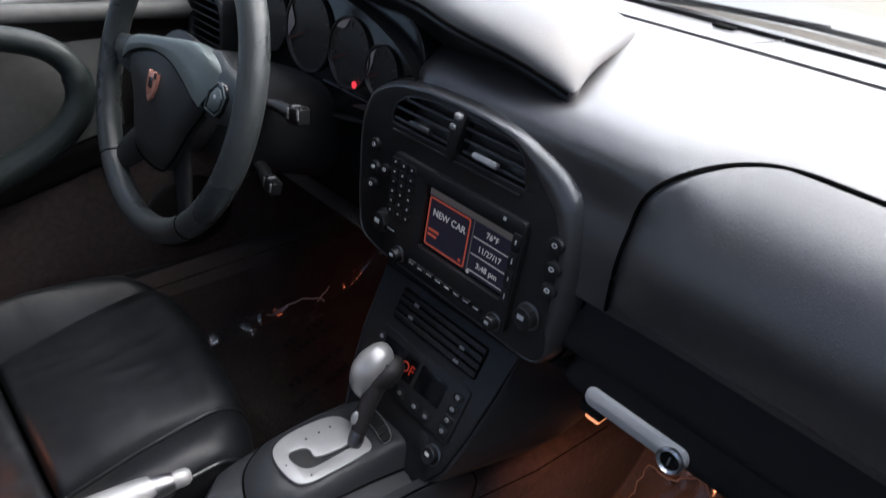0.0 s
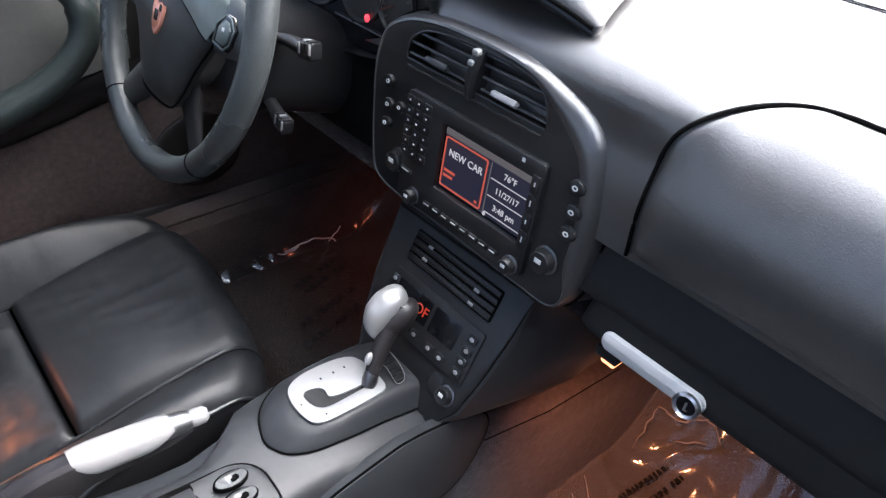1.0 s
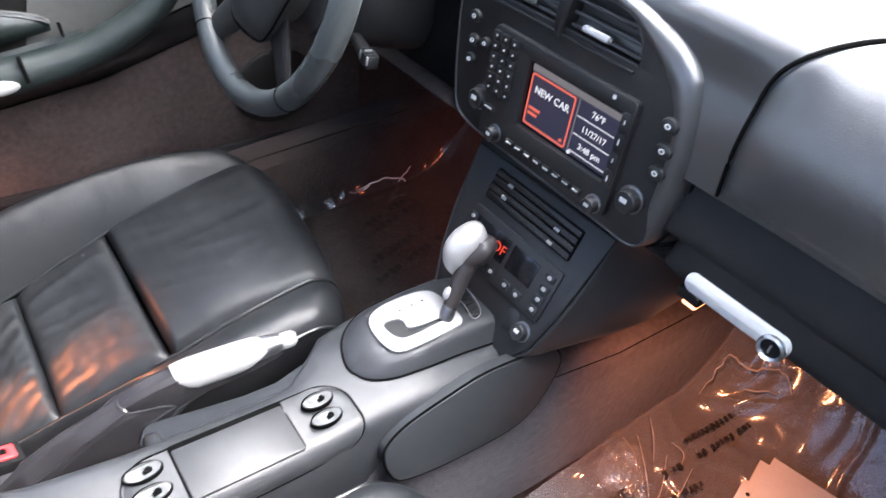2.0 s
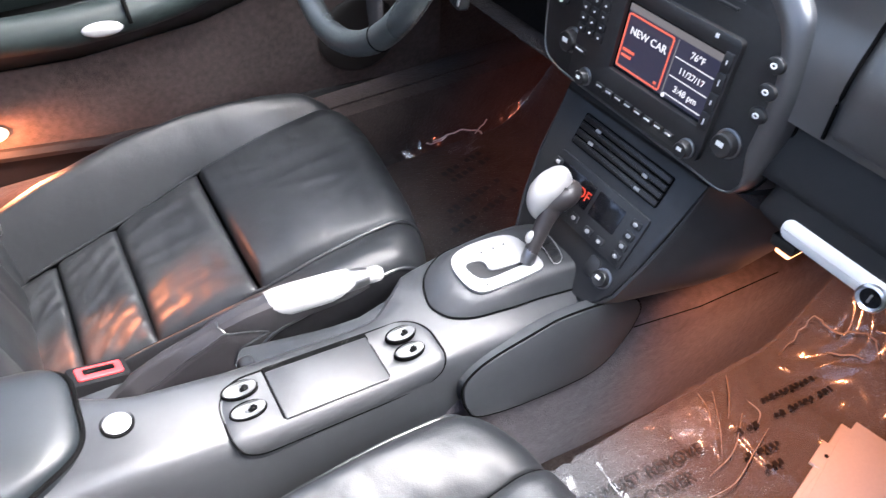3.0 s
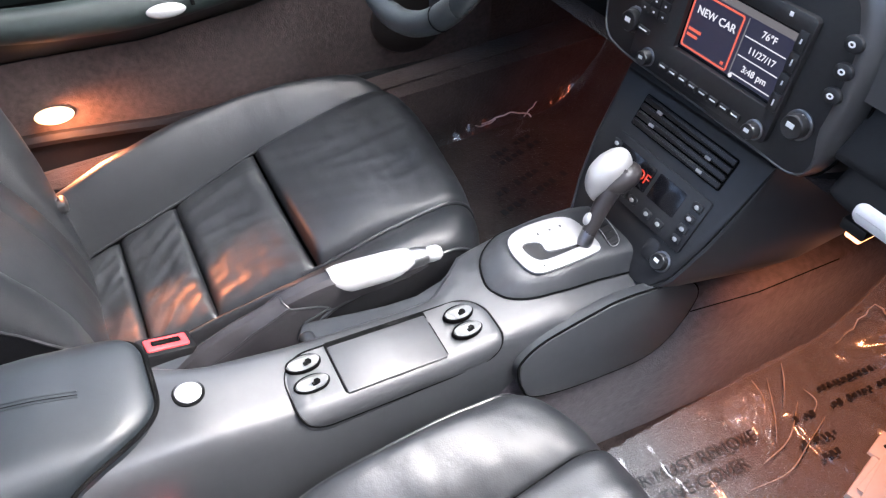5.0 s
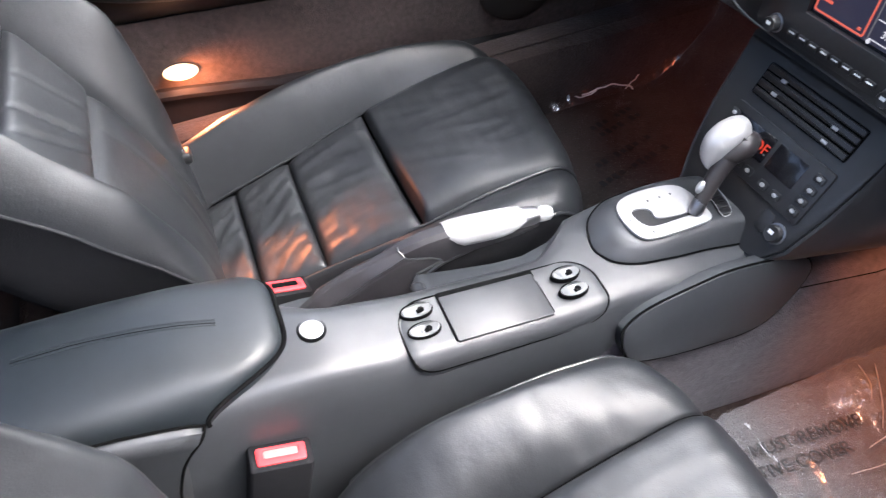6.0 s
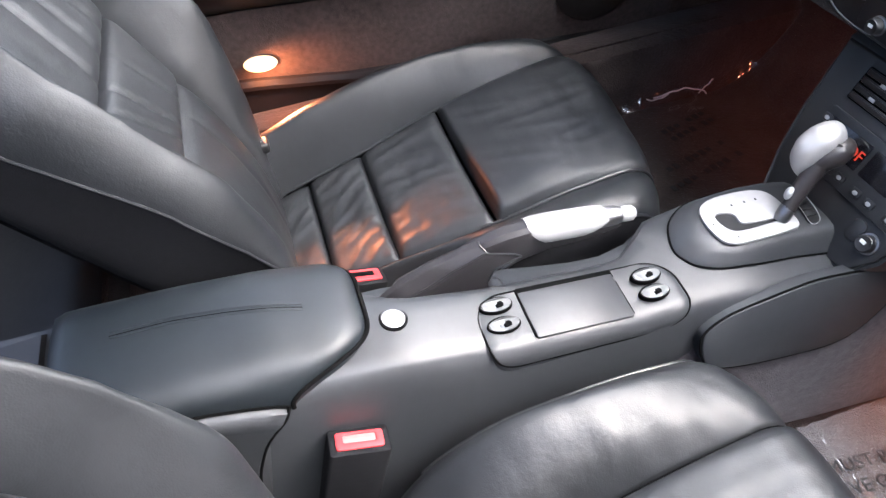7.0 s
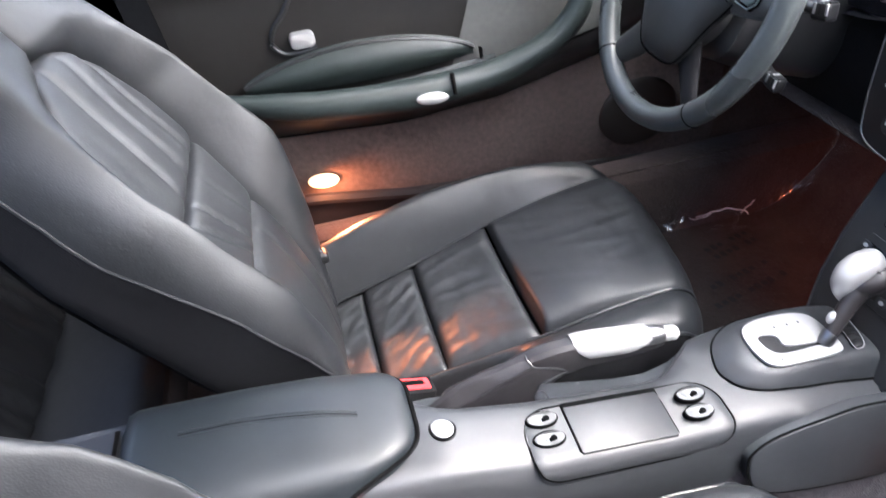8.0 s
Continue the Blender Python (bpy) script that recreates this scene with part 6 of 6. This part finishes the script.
tagged(sill_plate, "dark grey plastic scuff plate on the door sill", "scuff plate", kind="structure")

# ---- steering wheel ----
WM = axes((0.262, 0.359, 0.660), (0, -1, 0), (0.345, 0, 0.94))
wheel = thing("steering_wheel", "grey-black leather four-spoke steering wheel with an enamel badge", "steering wheel", (0.262, 0.359, 0.660))
R = 0.187
part("rim", tube([WM @ Vector((R * math.cos(a), R * math.sin(a), 0)) for a in [2 * math.pi * k / 72 for k in range(72)]], 0.0165, 14, True, up=WM.col[2].to_3d()), WHEEL_LEATHER, wheel)
for deg in (-50, -130):
    a = radians(deg)
    t = Vector((-math.sin(a), math.cos(a), 0))
    c = Vector((R * math.cos(a), R * math.sin(a), 0))
    er = Vector((math.cos(a), math.sin(a), 0))
    part("rim_seam", tube([WM @ (c + 0.0168 * (math.cos(b) * er + math.sin(b) * Vector((0, 0, 1)))) for b in [2 * math.pi * k / 18 for k in range(18)]], 0.0009, 5, True), GAP, wheel)
PADO = [(p.x, p.y) for p in smooth_path([(-0.118, 0.016, 0), (-0.070, 0.033, 0), (0.0, 0.044, 0), (0.050, 0.050, 0), (0.085, 0.044, 0), (0.106, 0.020, 0), (0.106, -0.006, 0), (0.080, -0.045, 0), (0.056, -0.088, 0), (0.032, -0.108, 0), (-0.032, -0.108, 0), (-0.056, -0.088, 0), (-0.080, -0.045, 0), (-0.112, -0.008, 0)], 4, True)]
part("airbag_pad", dome(WM, PADO, -0.004, 0.021, 8, 3.0), PAD_LEATHER, wheel, "dark leather airbag pad")
part("pad_seam", tube([WM @ Vector((p[0] * 1.004, p[1] * 1.004, 0.004)) for p in PADO], 0.0014, 6, True), GAP, wheel)
part("hub", lathe(at(WM, 0, -0.02, -0.05), [(0.001, 0), (0.06, 0), (0.075, 0.03), (0.080, 0.044), (0.001, 0.047)], 28), BLACK, wheel)
# teal-grey trim arched over the pad, reaching down to the toggles
TRIM_OUT = smooth_path([(-0.147, 0.001, 0), (-0.119, 0.0205, 0), (-0.073, 0.0350, 0), (-0.010, 0.0470, 0), (0.048, 0.0570, 0), (0.085, 0.0545, 0), (0.116, 0.0470, 0), (0.134, 0.0400, 0)], 6)
TRIM_IN = smooth_path([(-0.120, -0.008, 0), (-0.088, 0.0085, 0), (-0.057, 0.0200, 0), (-0.025, 0.0262, 0), (0.008, 0.0266, 0), (0.034, 0.0228, 0), (0.070, 0.0111, 0), (0.108, -0.0045, 0)], 6)


def trim_at(u, v):
    k = u * (len(TRIM_OUT) - 1)
    i = min(int(k), len(TRIM_OUT) - 2)
    a, b = TRIM_OUT[i].lerp(TRIM_OUT[i + 1], k - i), TRIM_IN[i].lerp(TRIM_IN[i + 1], k - i)
    p = a.lerp(b, clampf((v - 0.15) / 0.70))
    z = table(v, [(0, -0.008), (0.15, 0.0115), (0.3, 0.0165), (0.6, 0.0180), (0.85, 0.0172), (1, 0.0100)])
    return WM @ Vector((p.x, p.y, z - 0.012 * ease(abs(p.x), 0.09, 0.15)))


part("pad_trim", grid(trim_at, 42, 18), SPOKE, wheel, "smooth teal-grey trim above the pad", angle=50)
part("trim_seam", tube([trim_at(k / 40, 0.86) for k in range(41)], 0.0009, 6), GAP, wheel)
HEX = [(0.001, 0.0200), (-0.0165, 0.0060), (-0.0190, -0.0165), (0.008, -0.0190), (0.0190, -0.0100), (0.0240, 0.0080), (0.0130, 0.0190)][::-1]
for sg in (-1, 1):
    yo = 0.020 if sg > 0 else 0.0
    part("spoke", tube([WM @ Vector((sg * x, y, z)) for x, y, z in ((0.080, yo, -0.010), (0.12, yo - 0.002, -0.004), (0.155, yo - 0.002, -0.002), (0.180, yo, -0.002))], [0.040, 0.034, 0.027, 0.015] if sg > 0 else [0.028, 0.025, 0.021, 0.014], 14, flat=0.42, up=WM.col[2].to_3d()), WHEEL_LEATHER, wheel, "leather-grey spoke")
    part("spoke", tube([WM @ Vector((sg * x, y, z)) for x, y, z in ((0.045, -0.080, -0.012), (0.070, -0.108, -0.010), (0.095, -0.132, -0.006), (0.110, -0.146, -0.004))], [0.028, 0.026, 0.022, 0.016] if sg < 0 else [0.022, 0.018, 0.015, 0.013], 14, flat=0.4, up=WM.col[2].to_3d()), PAD_LEATHER if sg < 0 else SIDE_CLOTH, wheel)
bt = part("shift_toggle", slab(at(WM, 0.1345, 0.0145, 0.004), HEX, 0.0, 0.0080, 0.002), BLACK_GLOSS, wheel, "glossy dark shift toggle")
part("toggle_rim", tube([WM @ Vector((0.1345 + 0.90 * a, 0.0145 + 0.90 * b, 0.0120)) for a, b in HEX], 0.0011, 6, True), SPOKE, bt)
part("toggle_face", slab(at(WM, 0.1360, 0.0140, 0.0100), [(0.62 * a, 0.68 * b) for a, b in HEX], 0, 0.0042, 0.002), SPOKE, bt, "pale teal-grey rocker face")
part("mark", box(at(WM, 0.1375, 0.0175, 0.0142), 0.005, 0.004, 0.001, 0.0003), WHITE_MARK, bt)
shield = [(0.62 * a, 0.62 * b) for a, b in [(0, -0.032), (0.012, -0.022), (0.019, -0.006), (0.021, 0.018), (0.019, 0.027), (0.008, 0.024), (0, 0.028), (-0.008, 0.024), (-0.019, 0.027), (-0.021, 0.018), (-0.019, -0.006), (-0.012, -0.022)]]
bd = part("badge", slab(at(WM, -0.005, -0.013, 0.0160), shield[::1], 0.0, 0.0045, 0.001), ORANGE_ENAMEL, wheel, "small red-gold enamel shield badge")
part("badge_field", slab(at(WM, -0.005, -0.010, 0.0208), outline_rect(0.010, 0.013, 0.002, 3), 0, 0.0006, 0.0002), DARK_ENAMEL, bd)
part("badge_field", slab(at(WM, 0.004, 0.000, 0.0208), outline_rect(0.006, 0.008, 0.0015, 3), 0, 0.0006, 0.0002), DARK_ENAMEL, bd)
column = thing("steering_column", "black steering column shroud with stalks", "steering column", (0.36, 0.36, 0.60))
part("shroud", loft([[WM @ Vector((w * math.copysign(abs(math.cos(a)) ** 0.6, math.cos(a)), -0.025 + h * math.copysign(abs(math.sin(a)) ** 0.6, math.sin(a)), z)) for a in [2 * math.pi * k / 28 for k in range(28)]] for w, h, z in ((0.060, 0.050, -0.035), (0.082, 0.066, -0.045), (0.088, 0.072, -0.10), (0.078, 0.068, -0.22))]), BLACK, column)


def stalk(a, b, r, label):
    p = smooth_path([a, (Vector(a) + Vector(b)) / 2 + Vector((0.004, 0, 0.004)), b], 5)
    s = part("stalk", tube(p, [r * (0.8 + 0.5 * k / (len(p) - 1)) for k in range(len(p))], 12, flat=0.75), BLACK, column, label)
    e = (Vector(b) - Vector(a)).normalized()
    end = axes(Vector(b) + e * 0.008, e, (0.15, 0, 1))
    part("tip", box(end, 0.026, r * 2.6, r * 2.2, r * 0.5, 3), BLACK, s)
    # silver on a few ridges paints the highlights of the black tip
    for k in range(4):
        part("ridge", box(at(end, -0.007 + 0.0058 * k, 0.3 * r, r * 1.08), 0.0034, r * 1.5, 0.0022, 0.0006), SILVER_PAINT if k in (0, 3) else BLACK, s)
        part("ridge", box(at(end, -0.007 + 0.0058 * k, r * 1.28, 0.2 * r), 0.0034, 0.0022, r * 1.3, 0.0006), SILVER_PAINT if k == 1 else BLACK, s)


stalk((0.335, 0.295, 0.635), (0.347, 0.215, 0.645), 0.0085, "black wiper stalk")
stalk((0.330, 0.320, 0.560), (0.323, 0.240, 0.552), 0.0075, "black lower column stalk")

# ignition tag and pedals in the driver's footwell
ped = thing("pedals", "black rubber pedals in the driver's footwell", "pedals", (0.80, 0.35, 0.2))
for y, w, h in ((0.30, 0.06, 0.13), (0.40, 0.09, 0.06)):
    part("pedal", box(axes((0.80, y, 0.17), (0, -1, 0), (0.45, 0, 1)), w, h, 0.012, 0.004), RUBBER, ped)
    part("pedal_arm", tube([(0.81, y, 0.19), (0.84, y, 0.32), (0.80, y, 0.45)], 0.009, 8), GREY_METAL, ped)

# ---- lamps ----
lamp = thing("footwell_lamp", "small warm footwell lamp below the dashboard", "lamp", (0.485, -0.19, 0.44))
part("housing", box(Matrix.Translation((0.452, -0.209, 0.447)), 0.045, 0.028, 0.014, 0.003), BLACK, lamp)
part("lens", box(Matrix.Translation((0.446, -0.211, 0.437)), 0.026, 0.018, 0.010, 0.003), FOOT_GLOW, lamp, "glowing warm lens")

# ---- protective film, lettering and paper ----
def film_at(x0, x1, y0, y1, seed, curl, wave=0.004):
    def fn(u, v):
        x, y = x0 + (x1 - x0) * u, y0 + (y1 - y0) * v
        n1 = noise.noise(Vector((x * 7, y * 7, seed)))
        n2 = noise.noise(Vector((x * 22 + 4 * n1, y * 22, seed + 3)))
        n3 = noise.noise(Vector((x * 12 - 9 * y + 3 * n1, y * 3, seed + 8)))
        crk = math.exp(-((x - 0.485) / 0.055) ** 2 - ((y + 0.190) / 0.045) ** 2)
        z = floor_z(x) + 0.014 * crk * ((1 - abs(noise.noise(Vector((x * 40 + 6 * n1, y * 12, seed + 20))))) ** 4 + 0.6 * (1 - abs(noise.noise(Vector((x * 30, y * 55 + 5 * n1, seed + 27))))) ** 3) + 0.007 + 0.003 * n1 + 0.0008 * n2 + wave * (0.25 + 0.75 * ease(x, 0.46, 0.56)) * max(0.0, 1 - 4 * abs(n3)) ** 1.5
        z += curl * 0.05 * ease(v, 0.90, 1.0) * (0.6 + 0.8 * n2)
        return Vector((x + 0.01 * n1, y + 0.006 * n2, z))
    return fn


fp = thing("floor_film", "clear crinkled protective film on the passenger floor", "plastic film", (0.5, -0.37, 0.03), group="protective films")
fs = part("sheet", grid(film_at(0.16, 0.86, -0.600, -0.140, 1.0, 0.0, 0.009), 150, 110), FILM, fp, angle=180)
fs.visible_shadow = False
fd = thing("floor_film", "clear crinkled protective film on the driver's floor", "plastic film", (0.6, 0.37, 0.03), group="protective films")
fs = part("sheet", grid(film_at(0.33, 0.90, 0.150, 0.615, 5.0, 1.0), 110, 90), FILM_CLEAR, fd, angle=180)
fs.visible_shadow = False
# thin pale tubes paint the glints along the driver's film folds
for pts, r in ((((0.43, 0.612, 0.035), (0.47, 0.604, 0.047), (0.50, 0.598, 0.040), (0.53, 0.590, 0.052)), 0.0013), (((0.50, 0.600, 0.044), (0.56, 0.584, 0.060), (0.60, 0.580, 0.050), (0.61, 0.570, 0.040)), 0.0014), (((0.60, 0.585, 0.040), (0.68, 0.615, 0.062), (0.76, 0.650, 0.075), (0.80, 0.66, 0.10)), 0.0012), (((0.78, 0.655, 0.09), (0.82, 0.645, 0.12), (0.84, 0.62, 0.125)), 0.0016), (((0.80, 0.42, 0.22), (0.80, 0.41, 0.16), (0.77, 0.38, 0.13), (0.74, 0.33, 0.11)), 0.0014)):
    part("fold_glint", tube([p + Vector((0, 0.004 * noise.noise(p * 60), 0.006 * noise.noise(p * 45))) for p in smooth_path(pts, 8)], 1.2 * r, 6), PALE_GLINT, fd, "folded film edge, its glint painted pale")


def crumple_at(u, v):
    """Bunched-up film beside the tunnel, its outline ragged."""
    a, r = 2 * math.pi * u, 0.02 + 0.98 * v
    r *= 0.8 + 0.35 * noise.noise(Vector((2 * math.cos(a), 2 * math.sin(a), 4.0)))
    x, y = 0.483 + 0.050 * r * math.cos(a) + 0.014 * r * math.sin(a), -0.190 + 0.046 * r * math.sin(a)
    n1 = noise.noise(Vector((x * 25, y * 25, 1.0)))
    rid = (1 - abs(noise.noise(Vector((x * 62 + 30 * y + 2 * n1, y * 17, 2.0))))) ** 4 + 0.35 * (1 - abs(noise.noise(Vector((x * 40, y * 120 + 2 * n1, 6.0))))) ** 4
    return Vector((x, y, floor_z(x) + 0.017 + 0.22 * (x - 0.483) * (1 - 0.4 * v ** 4) + 0.006 * rid * (1 - v ** 3)))


part("crumpled_patch", grid(crumple_at, 60, 26), FILM_CRUMPLED, fp, "crumpled film glowing gold under the lamp", angle=180)
TX = axes((0.358, -0.2135, 0.042), (1, -0.115, 0), (0.115, 1, 0))
letters("ER MUST REMOVE", 0.0255, TX, INK, fp)
letters("TIVE COVER", 0.0255, at(TX, -0.005, -0.030), INK, fp)
rng = random.Random(7)
for x0, x1, ya, slope in ((0.596, 0.76, -0.216, -0.125), (0.592, 0.75, -0.244, -0.10), (0.525, 0.56, -0.235, -0.15), (0.505, 0.56, -0.268, -0.15), (0.515, 0.55, -0.294, -0.15)):
    x = x0
    while x < x1:
        w = rng.uniform(0.004, 0.009)
        part("print_bar", box(axes((x + w / 2, ya + slope * (x - x0), 0.0415), (1, slope, 0), (-slope, 1, 0)), w, rng.uniform(0.006, 0.010), 0.0006, 0), INK, fp)
        x += w + rng.choice((0.003, 0.004, 0.004, 0.012))
# glints on the passenger film's creases, painted as thin pale tubes
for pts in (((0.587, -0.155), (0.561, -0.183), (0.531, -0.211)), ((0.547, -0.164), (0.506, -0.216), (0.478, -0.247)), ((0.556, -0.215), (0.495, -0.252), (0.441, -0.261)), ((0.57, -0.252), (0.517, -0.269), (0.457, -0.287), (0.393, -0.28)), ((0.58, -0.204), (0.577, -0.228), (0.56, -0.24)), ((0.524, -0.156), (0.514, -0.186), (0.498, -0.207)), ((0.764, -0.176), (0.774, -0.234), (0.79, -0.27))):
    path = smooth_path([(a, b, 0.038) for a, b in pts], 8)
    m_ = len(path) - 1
    part("fold_glint", tube([p + Vector((0, 0, 0.004 * math.sin(math.pi * k / m_))) for k, p in enumerate(path)], [0.0003 + 0.0006 * math.sin(math.pi * (0.06 + 0.88 * k / m_)) for k in range(m_ + 1)], 6, flat=0.8), GLINT, fp, "fold in the film, its glint painted pale")
for k, (xa, ya, count) in enumerate(((0.40, 0.345, 11), (0.42, 0.395, 9), (0.46, 0.47, 8), (0.47, 0.50, 7))):
    for j in range(count):
        if (j + 2 * k) % 5 != 4:
            part("print_bar", box(axes((xa + 0.0165 * j, ya + 0.004 * j, 0.034), (1, 0.24, 0), (-0.24, 1, 0)), 0.0105, 0.015 - 0.004 * ((j + k) % 2), 0.0006, 0), INK, fd)


def flap_at(u, v):
    """A corner of the film that stands up from the floor, creased and curled over."""
    n1 = noise.noise(Vector((u * 3.1, v * 2.7, 12.0)))
    n2 = noise.noise(Vector((u * 9, v * 8, 15.0)))
    x = 0.690 + 0.060 * u + 0.030 * v * v + 0.012 * n1
    y = -0.165 - 0.115 * u + 0.014 * n2 * v
    return Vector((x, y, floor_z(x) + 0.010 + (0.095 - 0.045 * u) * v * (1 - 0.35 * v) + 0.010 * n1 * v))


fl = part("raised_corner", grid(flap_at, 26, 18), FILM_CLEAR, fp, "raised creased corner of the film", angle=180)
fl.visible_shadow = False
# painted glints along the raised corner's creases
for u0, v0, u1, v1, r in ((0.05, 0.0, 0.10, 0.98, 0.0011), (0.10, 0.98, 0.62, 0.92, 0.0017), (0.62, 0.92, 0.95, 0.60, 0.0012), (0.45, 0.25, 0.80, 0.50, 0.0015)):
    part("fold_glint", tube([flap_at(u0 + (u1 - u0) * k / 8, v0 + (v1 - v0) * k / 8) + Vector((-0.001, 0, 0.001)) for k in range(9)], [r * (0.35 + 0.65 * math.sin(math.pi * (0.08 + 0.84 * k / 8))) for k in range(9)], 6), GLINT, fp, "fold in the film, its glint painted pale")

paper = thing("paper_booklet", "white folded paper booklet on the floor film", "booklet", (0.56, -0.42, 0.04))
for k, (dx, dy, rot, th) in enumerate(((0, 0, 14, 0.012), (0.006, -0.008, 11, 0.002), (-0.006, -0.012, 17, 0.002))):
    part("sheet", box(Matrix.Translation((0.60 + dx, -0.447 + dy, 0.052 + (0.0105 + 0.003 * k if k else 0))) @ Matrix.Rotation(radians(rot), 4, "Z"), 0.17, 0.25, th, 0.0008), PAPER, paper)
part("tab", box(Matrix.Translation((0.585, -0.330, 0.058)) @ Matrix.Rotation(radians(14), 4, "Z"), 0.045, 0.03, 0.008, 0.001), PAPER, paper)
part("punch_hole", lathe(Matrix.Translation((0.585, -0.328, 0.0622)), [(0.0003, 0), (0.003, 0), (0.003, 0.0006), (0.0003, 0.0006)], 12), INK, paper)
